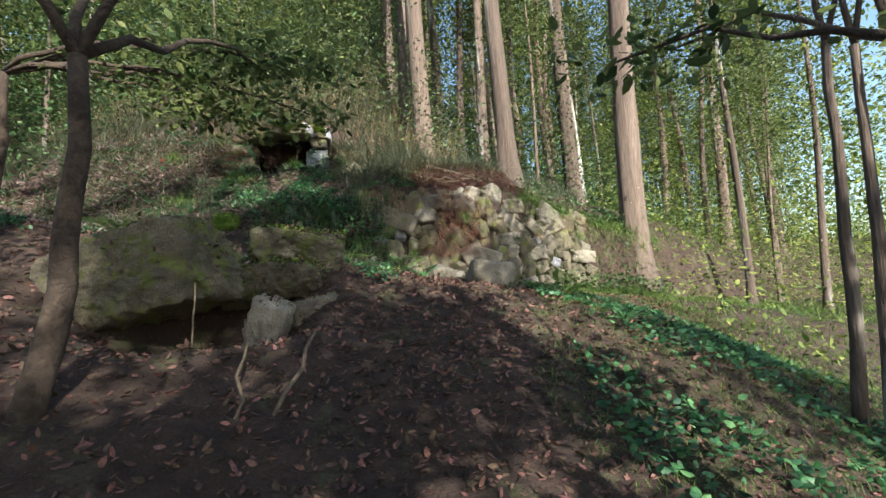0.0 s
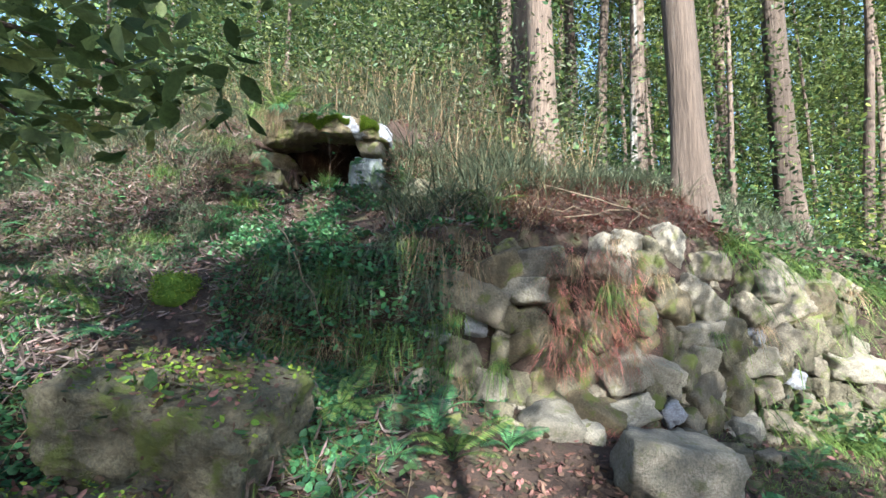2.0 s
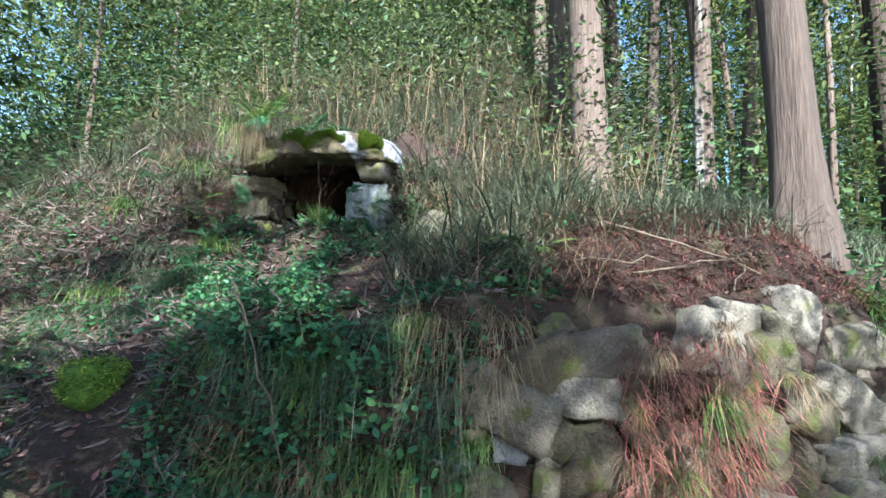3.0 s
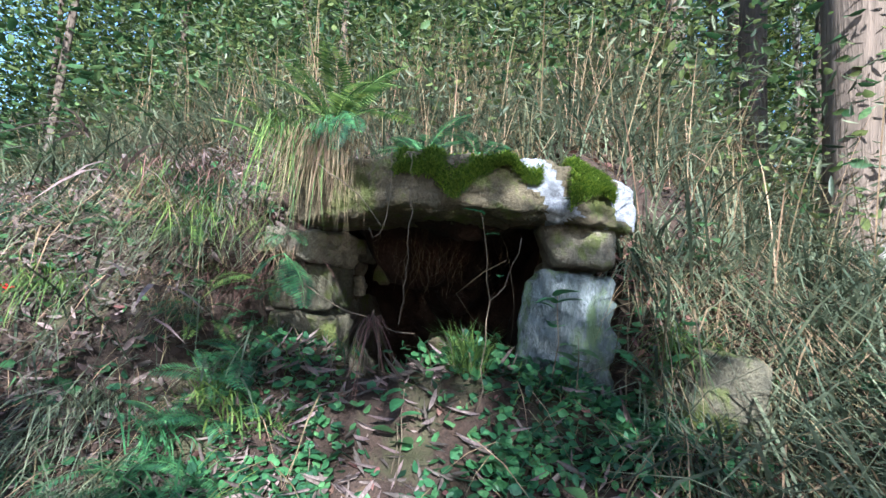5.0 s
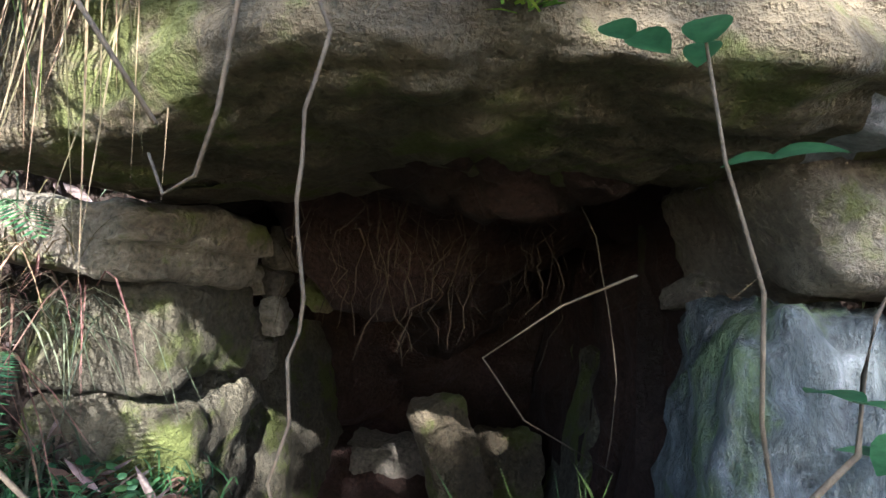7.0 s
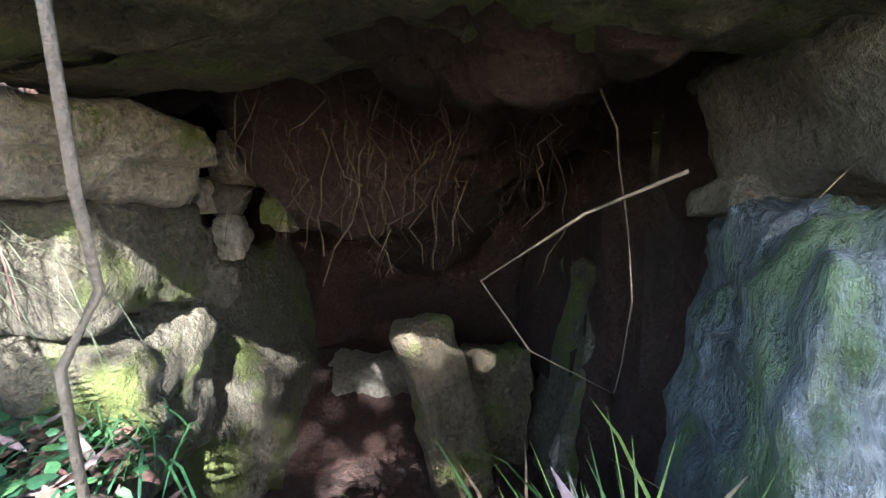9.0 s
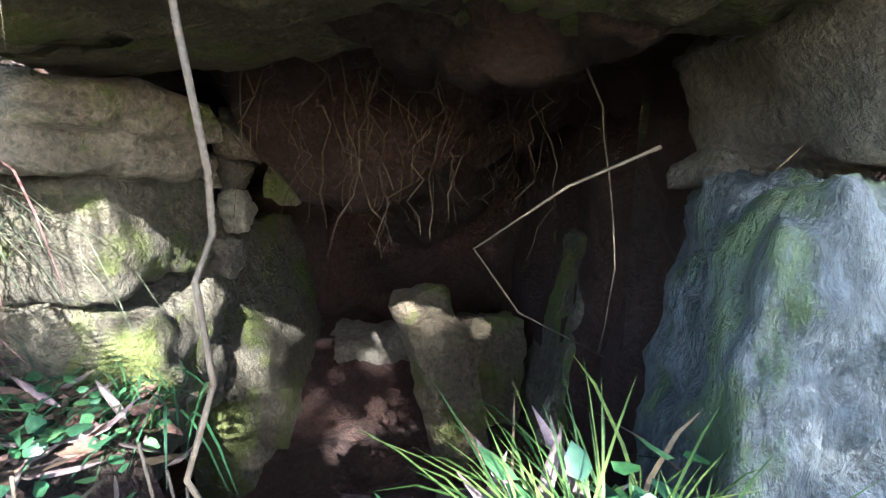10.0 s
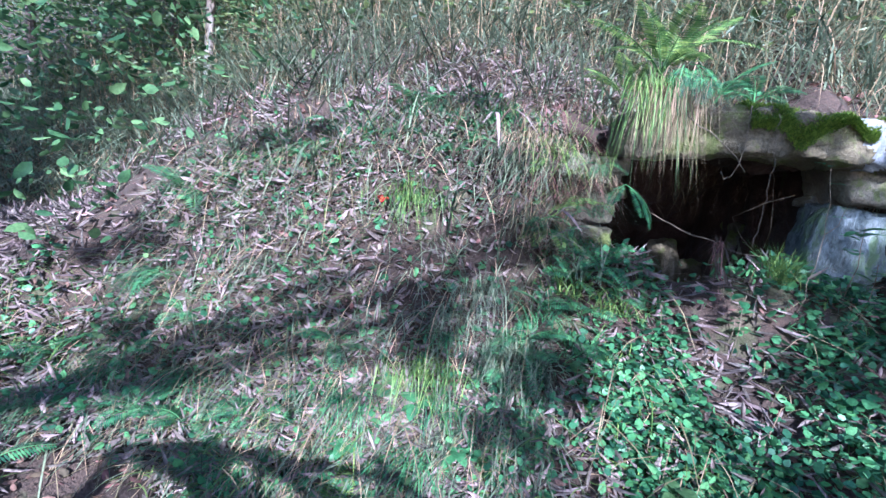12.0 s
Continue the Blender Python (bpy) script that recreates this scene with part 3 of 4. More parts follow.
for _ in range(900):
    x, y = rng.uniform(-16, 34), rng.uniform(9, 55)
    if len(placed) > 190:
        break
    if (x < 2 and y < 15 and x > -6) or (x - 5) * 1.6 > y - 4 or min(math.dist((x, y), p) for p in placed) < 1.3 + 0.02 * y:
        continue
    placed.append((x, y))
    plant(3 if x < -2.2 and y < 21 else [0, 1, 2, 1, 3][rng.randint(5)], x, y, rng.uniform(0, 360), rng.uniform(0.8, 1.25))


# ---- canopy over and behind the path ----
def limb_mesh(name, points, r0, r1, mat=BARK, sides=7):
    """A tapered tube along a polyline."""
    verts, faces = [], []
    pts = [Vector(p) for p in points]
    for j, p in enumerate(pts):
        d = (pts[min(j + 1, len(pts) - 1)] - pts[max(j - 1, 0)]).normalized()
        a = d.cross(Vector((0.3, 0.2, 1)).normalized()).normalized()
        b = d.cross(a)
        r = r0 + (r1 - r0) * j / (len(pts) - 1)
        for i in range(sides):
            t = 2 * math.pi * i / sides
            verts.append(p + r * (math.cos(t) * a + math.sin(t) * b))
    for j in range(len(pts) - 1):
        for i in range(sides):
            k = (i + 1) % sides
            faces.append((j * sides + i, j * sides + k, (j + 1) * sides + k, (j + 1) * sides + i))
    faces += [tuple(range(sides))[::-1], tuple(range((len(pts) - 1) * sides, len(pts) * sides))]
    me = bpy.data.meshes.new(name)
    me.from_pydata([v[:] for v in verts], [], faces)
    me.materials.append(mat)
    me.shade_smooth()
    return me


def bend(a, b, sag, n=8, seed=0, jitter=0.02):
    rr = np.random.RandomState(seed)
    a, b = np.array(a, float), np.array(b, float)
    t = np.linspace(0, 1, n)[:, None]
    p = a + (b - a) * t + np.array(sag) * (4 * t * (1 - t))
    p[1:-1] += rr.normal(size=(n - 2, 3)) * jitter
    return p


def limb(name, points, r0, r1, mat, parent, sides=7):
    ob = new(name, limb_mesh(name, points, r0, r1, mat, sides))
    ob.parent = parent
    return ob


def broadleaf(label, x, y, h, r, tops, seed, leaves, leaf=0.09, spread=0.4, bark=BARK, back=5):
    """A small tree whose limbs end in sprays of leaves at the given tops (world places)."""
    z = height(x, y)
    t = tagged(new("broadleaf_tree"), label, "tree")
    fork = (x + 0.2, y + 0.1, z + h)
    limb("trunk", bend((x, y, z - 0.15), fork, (0.06, 0.05, 0), 9, seed, 0.01), r * 1.3, r * 0.75, bark, t, 12)
    clouds = []
    rr = np.random.RandomState(seed)
    for i, top in enumerate(tops):
        p = bend(fork, top, (0, 0, 0.25), 9, seed + i, 0.03)
        limb("limb", p, r * 0.55 if len(tops) < 10 else 0.014, 0.006, bark, t)
        c = p[8 - np.minimum(rr.geometric(0.5, leaves) - 1, back)] + rr.normal(size=(leaves, 3)) * (spread, spread, spread * 0.35)
        clouds.append(c)
    leaf_cloud("crown", np.concatenate(clouds), leaf, LEAF_TREE, seed + 50, 0.35, 0.5, t)
    return t


broadleaf("small dark-barked tree leaning over the path start", -1.78, 1.75, 1.9, 0.06, [(-2.6, 3.0, 4.0), (-1.6, 4.6, 3.9), (-0.4, 2.2, 4.3), (-2.5, 1.0, 3.8)], 301, 170, 0.1, 0.34, BARK_DARK)
# unseen tree added over the path; gaps between sprays let sun onto these places
SUNLIT = [(Vector(p), r) for p, r in ((tomb(0.95, 0.0, 4.5), 0.16), (tomb(0.58, -0.2, 4.5), 0.12), (tomb(-0.45, -0.1, 4.45), 0.2), (tomb(-0.33, -0.08, 4.38), 0.14), (tomb(-0.5, 0.3, 4.2), 0.13), (tomb(-0.47, 0.44, 3.98), 0.15), (tomb(1.3, 0.05, 4.1), 0.3),
          (tomb(0.1, -0.1, 4.72), 0.16), (tomb(0.4, -0.1, 4.7), 0.16), (tomb(0.76, -0.05, 4.62), 0.1), (tomb(0.3, -0.15, 3.82), 0.12), (tomb(-0.05, 1.56, 3.36), 0.07), (tomb(0.43, 1.24, 3.4), 0.07), (tomb(0.8, -0.02, 4.3), 0.06), (tomb(0.74, -0.02, 3.88), 0.07), (tomb(0.62, -0.02, 3.7), 0.05), ((-4.6, 7.6, 3.8), 0.4), ((-3.1, 6.4, 2.5), 0.4))]
rr = np.random.RandomState(77)
sprays = []
while len(sprays) < 16:
    p = Vector((rr.uniform(-3.6, 1.4), rr.uniform(0.2, 4.4), rr.uniform(6.3, 7.6)))
    if all((p - q).cross(SUN_DIR).length > r + 0.15 for q, r in SUNLIT) and all((p - Vector(q)).length > 0.55 for q in sprays):
        sprays.append(tuple(p))
# more sprays, set sunward of the tomb mouth to shade it in patches
mouth = [Vector(tomb(u, 0.0, z)) for u in np.arange(-0.62, 1.05, 0.16) for z in np.arange(3.6, 4.7, 0.16)]
sprays += [tuple(q - SUN_DIR * rr.uniform(5.8, 6.6)) for q in mouth if all((q - w).cross(SUN_DIR).length > r + 0.04 for w, r in SUNLIT) and rr.uniform() < (0.7 if q.z > 4.3 or (q - Vector(tomb(0.75, 0, q.z))).length < 0.3 else 0.4)]
broadleaf("unseen tall broadleaf tree added to dapple the tomb", -3.9, 0.9, 4.6, 0.13, sprays, 320, 100, 0.11, 0.11, BARK_DARK, 0)
broadleaf("leafy tree reaching over the boulders", -4.5, 3.9, 1.8, 0.06, [(-1.05, 4.25, 3.25), (-0.85, 4.2, 3.7), (-1.9, 4.05, 3.4), (-1.5, 4.25, 3.85), (-2.2, 3.9, 3.8), (-1.6, 4.2, 3.15), (-2.3, 4.1, 3.3)], 302, 230, 0.1, 0.19, BARK_DARK)
broadleaf("young tree with broad leaves hanging over the path", 2.3, 0.6, 1.9, 0.04, [(1.2, 1.7, 2.35), (1.6, 1.9, 2.5), (2.5, 1.8, 3.0)], 303, 130, 0.075, 0.18)
for i, (x, y, s) in enumerate([(3.62, 3.3, 0.0), (3.47, 3.4, 0.1), (3.75, 3.1, -0.1)]):
    broadleaf("thin leaning trunk of a roadside clump", x, y, 3.2, 0.045, [(x + 0.4 + s, y + 0.7, 5.4), (x + 0.9, y - 0.3, 5.8), (x - 0.2, y + 0.4, 6.2)], 310 + i, 150, 0.1, 0.5)
# trees added behind and beside the walk only to break up the sun
shade = [tree("tall broadleaf tree added out of view for shade", 13, 0.18, (0.0, 0.02), 70, 3.5, 3.6, 6500, 0.2, LEAF_TREE, clumps=34, size=0.42),
         tree("leafy tree with dense crown, added out of view for shade", 10, 0.13, (0.02, 0.0), 71, 2.8, 3.0, 5200, 0.19, LEAF_TREE, clumps=26, size=0.42)]
spots = [(0, 4.6, -7.0, 10), (0, 8.2, -5.0, 120), (1, 0.5, -6.0, 200), (1, -4.5, -3.0, 30), (0, 5.5, -9.5, 80), (0, -8.5, 1.5, 0), (1, -9, 6.5, 60), (1, 3.3, -1.3, 77), (0, -2, -10, 9)]
first = set()
for k, x, y, a in spots:
    m = pose(x, y, height(x, y), 0, 0, a)
    if k in first:
        copy_thing(shade[k], m)["group"] = "shade trees"
    else:
        shade[k].matrix_world = m
        first.add(k)


# ---- ground cover ----
def blades(name, base, length, width, mat, seed, lean=0.5, droop=0.6, heading=None, segs=3, parent=None, throw=0.35):
    rr = np.random.RandomState(seed)
    base = np.asarray(base, float)
    n = len(base)
    ang = rr.uniform(0, 2 * np.pi, n) if heading is None else heading + rr.normal(size=n) * 0.6
    out = np.stack([np.cos(ang), np.sin(ang), np.zeros(n)], 1)
    side = np.stack([-np.sin(ang), np.cos(ang), np.zeros(n)], 1)
    L = (length * rr.uniform(0.5, 1.3, n))[:, None]
    W = (width * rr.uniform(0.6, 1.3, n))[:, None]
    ln, dr = (lean * rr.uniform(0.3, 1.6, n))[:, None], (droop * rr.uniform(0.4, 1.5, n))[:, None]
    rows = []
    for j in range(segs + 1):
        t = j / segs
        c = base + L * (out * (ln * t + throw * dr * t * t) + np.array([0, 0, 1.0]) * (t * (1 - 0.25 * ln) - dr * t * t))
        w = W * (0.55 + 0.9 * t) * (1 - t) ** 0.6 if j < segs else W * 0
        rows += [c - side * w * 0.5, c + side * w * 0.5]
    verts = np.stack(rows, 1).reshape(-1, 3)
    k = np.arange(n)[:, None] * (2 * segs + 2)
    faces = np.concatenate([np.concatenate([k + 2 * j, k + 2 * j + 1, k + 2 * j + 3, k + 2 * j + 2], 1) for j in range(segs)])
    return fast_mesh(name, verts, faces, mat, parent)


def scatter(n, x0, x1, y0, y1, seed, keep=None, clump=0.0):
    rr = np.random.RandomState(seed)
    x, y = rr.uniform(x0, x1, n), rr.uniform(y0, y1, n)
    if clump:
        q = np.sin(x * 2.3 + 1.7 * np.sin(y * 1.9)) + np.sin(y * 3.1 + 1.3 * np.sin(x * 2.7 + 1)) + 0.7 * np.sin(7 * x + 5 * y)
        ok = q > clump * 2 - 1 + rr.normal(size=n) * 0.5
        x, y = x[ok], y[ok]
    if keep is not None:
        ok = keep(x, y)
        x, y = x[ok], y[ok]
    return np.stack([x, y, ground(x, y) + 0.004], 1)


def tomb_uv(x, y):
    return (x - TOMB.x) * TU[0] + (y - TOMB.y) * TU[1], (x - TOMB.x) * TV[0] + (y - TOMB.y) * TV[1]


def clear(x, y):
    """Outside the tomb's mouth and its stones."""
    u, v = tomb_uv(x, y)
    return ~((np.abs(u - 0.05) < 1.02) & (v > -0.05) & (v < 0.9))


def on_path(x, y):
    return np.exp(-((x - 0.45 + 0.08 * np.clip(y - 3, 0, 9) ** 1.3) / 0.75) ** 2) * (y < 6.3)


def stuff(ob, label, category):
    return tagged(ob, label, category, kind="stuff")


flat = scatter(40000, -7, 4.5, -1.2, 11, 400, clear)
stuff(leaf_cloud("leaf_litter", flat + (0, 0, 0.012), 0.055, LITTER, 401, 0.05, 0.5), "brown dead leaves lying over the forest floor", "leaf litter")
flat = scatter(16000, -2.2, 2.4, -1.0, 6.8, 402, lambda x, y: np.random.RandomState(1).uniform(size=len(x)) < on_path(x, y) + 0.15)
stuff(leaf_cloud("leaf_litter", flat + (0, 0, 0.008), 0.05, LITTER, 403, 0.02, 0.45), "small dry leaves and bits on the path", "leaf litter")
flat = scatter(15000, -0.6, 2.0, 6.9, 9.0, 404, lambda x, y: (np.exp(-((x - 0.35) / 0.4) ** 2) > np.random.RandomState(2).uniform(size=len(x))) | (y > np.interp(x, BANK_X, BANK_Y) + 0.15))
stuff(blades("cedar_litter", flat + (0, 0, 0.02), 0.13, 0.006, NEEDLE, 405, 1.3, 0.6, segs=2), "reddish fallen cedar needles spilling over the wall", "cedar litter")
flat = scatter(1600, 0.0, 0.75, 6.95, 7.35, 406)
flat[:, 2] = np.random.RandomState(3).uniform(1.9, 2.9, len(flat))
flat[:, 1] = 6.95 + 0.45 * (flat[:, 0]) + 0.14 * (flat[:, 2] - 1.6) + np.random.RandomState(4).normal(size=len(flat)) * 0.05
stuff(blades("cedar_litter", flat, 0.16, 0.007, NEEDLE, 407, 1.2, 1.4, -1.3, 2), "red-brown cedar needles hanging down the wall's slump", "cedar litter")


def sides_of_path(x, y):
    return (np.random.RandomState(7).uniform(size=len(x)) > 1.6 * on_path(x, y)) & clear(x, y)


pts = scatter(52000, -7, -0.3, 4.4, 8.2, 410, lambda x, y: sides_of_path(x, y) & ((x > -3.3) | (np.random.RandomState(8).uniform(size=len(x)) < 0.4)), 0.6)
stuff(leaf_cloud("ground_leaves", pts + (0, 0, 0.05), 0.048, LEAF_COOL, 411, -0.1, 0.75), "low green creeper leaves on the terrace", "creeper")
pts = scatter(9000, -4.0, -1.6, 6.7, 8.1, 412, lambda x, y: clear(x, y) & (np.hypot(x + 2.69, y - 7.48) > 0.28), 0.45)
stuff(leaf_cloud("ground_leaves", pts + np.random.RandomState(5).uniform(0.02, 0.12, (len(pts), 1)) * (0, 0, 1), 0.042, LEAF_COOL, 413, -0.15, 0.8), "dense green creeper before the tomb mouth", "creeper")
pts = scatter(30000, 0.9, 4.5, 1.5, 8.2, 414, lambda x, y: x > 0.9 + 0.35 * np.sin(y * 1.7) + 0.35 * (y < 4))
stuff(blades("grass", pts, 0.09, 0.006, GRASS, 415, 0.7, 0.5, segs=2), "short green grass on the lower path bank", "grass")
pts = scatter(16000, -7, -0.5, 4.8, 8.0, 416, lambda x, y: clear(x, y) & (np.hypot(x + 2.68, y - 7.45) > 0.45), 0.5)
stuff(blades("grass", pts, 0.22, 0.008, GRASS, 417, 0.7, 0.7), "tufts of green grass on the slope", "grass")
pts = scatter(9000, -7, -0.5, 4.8, 9.0, 418, clear, 0.5)
stuff(blades("dry_grass", pts, 0.28, 0.008, STRAW, 419, 1.0, 0.9), "dry pale grass stems on the slope", "dry grass")


pts = scatter(44000, -8.5, -0.6, 4.6, 9.6, 434, lambda x, y: clear(x, y) & ((x < -3.6) | (y < 8.2)) & ((x < -2.6) | (np.random.RandomState(9).uniform(size=len(x)) < 0.3)), 0.15)
stuff(leaf_cloud("bamboo_leaf_litter", pts + (0, 0, 0.03), 0.13, HUSK, 435, 0.0, 0.14), "pale dry bamboo leaves lying on the slope", "leaf litter")


def on_hill(x, y):
    u, v = tomb_uv(x, y)
    return ((v > 0.9) | (np.abs(u) > 1.1)) & (y > 7.0) & ~((u < -1.0) & (v < 1.4) & (np.sin(37 * x + 23 * y) < 0.75))


pts = scatter(52000, -14, -0.4, 7.2, 17, 420, on_hill)
stuff(blades("bamboo_grass", pts, 0.75, 0.017, SASA, 421, 0.55, 0.6), "tall bamboo grass covering the hillside", "bamboo grass")
pts = scatter(22000, -12, 0.0, 7.2, 15, 422, on_hill)
stuff(blades("dry_grass", pts, 0.6, 0.01, STRAW, 423, 0.6, 0.9), "pale dry grass on the hillside", "dry grass")
pts = scatter(16000, -1.2, 3.2, 8.0, 15, 424, lambda x, y: y > np.interp(x, BANK_X, BANK_Y) + 0.9)
stuff(blades("bamboo_grass", pts, 0.5, 0.015, SASA, 425, 0.5, 0.6), "bamboo grass among the cedar trunks", "bamboo grass")
rr = np.random.RandomState(31)
pts = scatter(70000, -14, 0.6, 8.9, 19, 436, lambda x, y: on_hill(x, y) & (y > 9.3 - 0.25 * (x < -4.2)))
pts[:, 2] += 0.2 + rr.gamma(1.6, 0.55, len(pts)) * np.clip((pts[:, 1] - 8.6) * 0.8, 0.3, 1.6)
stuff(leaf_cloud("hill_leaves", pts[::3] + (0.03, 0, 0.05), 0.08, LEAF_TREE, 446, 0.2, 0.55), "light green shrub leaves above the tomb", "brush")
stems = scatter(5000, -13, 0.4, 8.8, 15, 447, on_hill)
stuff(blades("dry_stems", stems, 1.3, 0.009, STRAW, 448, 0.25, 0.3, segs=4), "tall pale dry stems standing in the brush", "dry grass")
stuff(leaf_cloud("hill_brush", pts[1::2], 0.11, SASA, 437, 0.3, 0.22), "tall grey-green brush on the hillside above the tomb", "brush")
pts = scatter(60000, -16, 14, 9.5, 26, 426, lambda x, y: y > np.interp(x, BANK_X, BANK_Y) + 1.5)
pts[:, 2] += rr.gamma(1.4, 0.7, len(pts)) * (1 + 0.9 * (pts[:, 0] < 0))
stuff(leaf_cloud("undergrowth", pts, 0.1, LEAF, 427, 0.2, 0.5), "leafy undergrowth beneath the cedars", "undergrowth")
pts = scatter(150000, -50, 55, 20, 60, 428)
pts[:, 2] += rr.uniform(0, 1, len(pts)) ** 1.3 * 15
stuff(leaf_cloud("far_woods", pts, 0.3, FAR_LEAF_SUNLIT, 429, 0.2, 0.6), "sunlit green woods far behind the trunks", "woods")
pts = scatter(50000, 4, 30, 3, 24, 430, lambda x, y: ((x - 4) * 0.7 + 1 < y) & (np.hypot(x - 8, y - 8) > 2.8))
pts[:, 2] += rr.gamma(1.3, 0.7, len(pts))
stuff(leaf_cloud("undergrowth", pts, 0.1, FAR_LEAF_SUNLIT, 431, 0.2, 0.5), "green undergrowth on the lower slope, sunlight in its leaf colour", "undergrowth")
pts = scatter(50000, -24, -6, 5, 24, 432)
pts[:, 2] += rr.gamma(1.5, 1.1, len(pts))
stuff(leaf_cloud("undergrowth", pts, 0.11, LEAF, 433, 0.2, 0.5), "dense shrubs on the upper slope", "undergrowth")
pts = scatter(9000, 1.6, 5.0, 8.2, 10.5, 438, lambda x, y: np.abs(y - np.interp(x, BANK_X, BANK_Y)) < 0.5)
stuff(blades("bank_grass", pts, 0.4, 0.012, GRASS, 439, 0.5, 1.1, -1.2), "long grass overgrowing the end of the wall", "grass")
pts = scatter(5000, 1.6, 5.0, 8.2, 10.5, 440, lambda x, y: np.abs(y - np.interp(x, BANK_X, BANK_Y)) < 0.6)
pts[:, 2] += rr.uniform(0, 0.4, len(pts))
stuff(leaf_cloud("bank_leaves", pts, 0.08, LEAF, 441, 0.2, 0.5), "green leaves on the overgrown bank", "creeper")
pts = scatter(9000, 1.3, 4.2, 0.5, 6.5, 442, None, 0.35)
stuff(leaf_cloud("ground_leaves", pts + (0, 0, 0.06), 0.06, LEAF_COOL, 443, 0.0, 0.7), "low green creeper on the lower path bank", "creeper")


pts = scatter(26000, 3.5, 15, 2, 14, 444, lambda x, y: x > 3.8)
stuff(blades("grass", pts, 0.22, 0.02, GRASS, 445, 0.6, 0.6, segs=2), "sunlit grass in the clearing below the path", "grass")


# litter, moss and sprigs on the boulders
def dress(ob, n, size, mat, seed, steep=0.45, aspect=0.5, name="leaf_litter", label="dead leaves on the boulder"):
    rr = np.random.RandomState(seed)
    m = ob.matrix_world
    tops = [m @ v.co for v in ob.data.vertices if (m.to_3x3() @ v.normal).z > steep]
    pick = np.array([tops[k][:] for k in rr.randint(len(tops), size=n)])
    made = leaf_cloud(name, pick + rr.normal(size=(n, 3)) * 0.02 + (0, 0, 0.012), size, mat, seed, 0.0, aspect)
    return tagged(made, label, "leaf litter", kind="stuff")


bpy.context.view_layer.update()
for i, ob in enumerate([o for o in bpy.data.objects if o.name.startswith("boulder") and o.type == "MESH"][:5]):
    dress(ob, 500 if i < 3 else 40, 0.05, LITTER, 450 + i)
    if i < 3:
        dress(ob, 700, 0.03, MOSS, 460 + i, 0.6, 0.7, "boulder_moss", "moss sprigs on the boulder")
        dress(ob, 60, 0.07, LEAF, 470 + i, 0.5, 0.6, "boulder_leaves", "small green leaves on the boulder")


# weeds and litter on the steep sides of the mound
for i, (u0, u1, v0, v1) in enumerate([(-3.6, -0.85, -0.9, 0.8), (1.0, 2.2, -0.4, 0.7)]):
    rr = np.random.RandomState(480 + i)
    u, v = rr.uniform(u0, u1, 14000), rr.uniform(v0, v1, 14000)
    x, y = TOMB.x + u * TU[0] + v * TV[0], TOMB.y + u * TU[1] + v * TV[1]
    p = np.stack([x, y, ground(x, y) + 0.01], 1)
    stuff(blades("mound_grass", p[:2600], 0.26, 0.009, SASA, 482 + i, 0.7, 1.1, -1.4), "grey-green grass on the mound's side", "grass")
    stuff(blades("dry_grass", p[2600:4200], 0.26, 0.006, STRAW, 484 + i, 0.8, 1.2, -1.4), "dry grass on the mound's side", "dry grass")
    stuff(leaf_cloud("mound_leaves", p[4200:6600] + (0, 0, 0.04), 0.055, LEAF_COOL, 486 + i, 0.0, 0.7), "creeper leaves on the mound's side", "creeper")
    stuff(leaf_cloud("leaf_litter", p[6600:] + (0, 0, 0.02), 0.08, [HUSK, LITTER][i], 488 + i, 0.0, 0.3), "dead leaves on the mound's side", "leaf litter")


rr = np.random.RandomState(478)
u, v = rr.uniform(-0.95, -0.34, 900), rr.uniform(-0.2, 0.42, 900)
x, y = TOMB.x + u * TU[0] + v * TV[0], TOMB.y + u * TU[1] + v * TV[1]
p = np.stack([x, y, ground(x, y) + 0.012], 1)
stuff(leaf_cloud("leaf_litter", p[:340], 0.06, LITTER, 479, 0.0, 0.35), "brown dead leaves at the foot of the jamb", "leaf litter")
stuff(leaf_cloud("leaf_litter", p[340:560], 0.08, HUSK, 476, 0.0, 0.16), "pale dry leaves at the foot of the jamb", "leaf litter")
stuff(leaf_cloud("ground_leaves", p[560:] + (0, 0, 0.03), 0.03, LEAF_COOL, 477, -0.1, 0.75), "small green leaves at the foot of the jamb", "creeper")


rr = np.random.RandomState(490)
x = rr.uniform(-2.4, -0.7, 2600)
y = np.interp(x, BANK_X, BANK_Y) - np.abs(rr.normal(size=2600)) * 0.14 + 0.03
p = np.stack([x, y, np.minimum(ground(x, y) + rr.uniform(0.02, 1, 2600) * np.clip(2.95 - ground(x, y), 0.05, 1.1), 3.05)], 1)
stuff(leaf_cloud("bank_leaves", p, 0.06, LEAF_COOL, 491, 0.4, 0.6), "green leaves hanging down the shaded bank", "creeper")
pts = scatter(45000, -18, -2.0, 11, 22, 492)
pts[:, 2] += 0.5 + rr.uniform(0, 1, len(pts)) * 6.5
stuff(leaf_cloud("hill_thicket", pts, 0.14, LEAF_TREE, 493, 0.2, 0.5), "tall light green thicket up the hillside", "thicket")


for i, ob in enumerate([o for o in bpy.data.objects if o.name.startswith("boulder") and "covered in moss" in o.get("label", "")]):
    dress(ob, 2600, 0.028, MOSS, 495 + i, -0.3, 0.4, "boulder_moss", "moss sprigs on the round boulder")


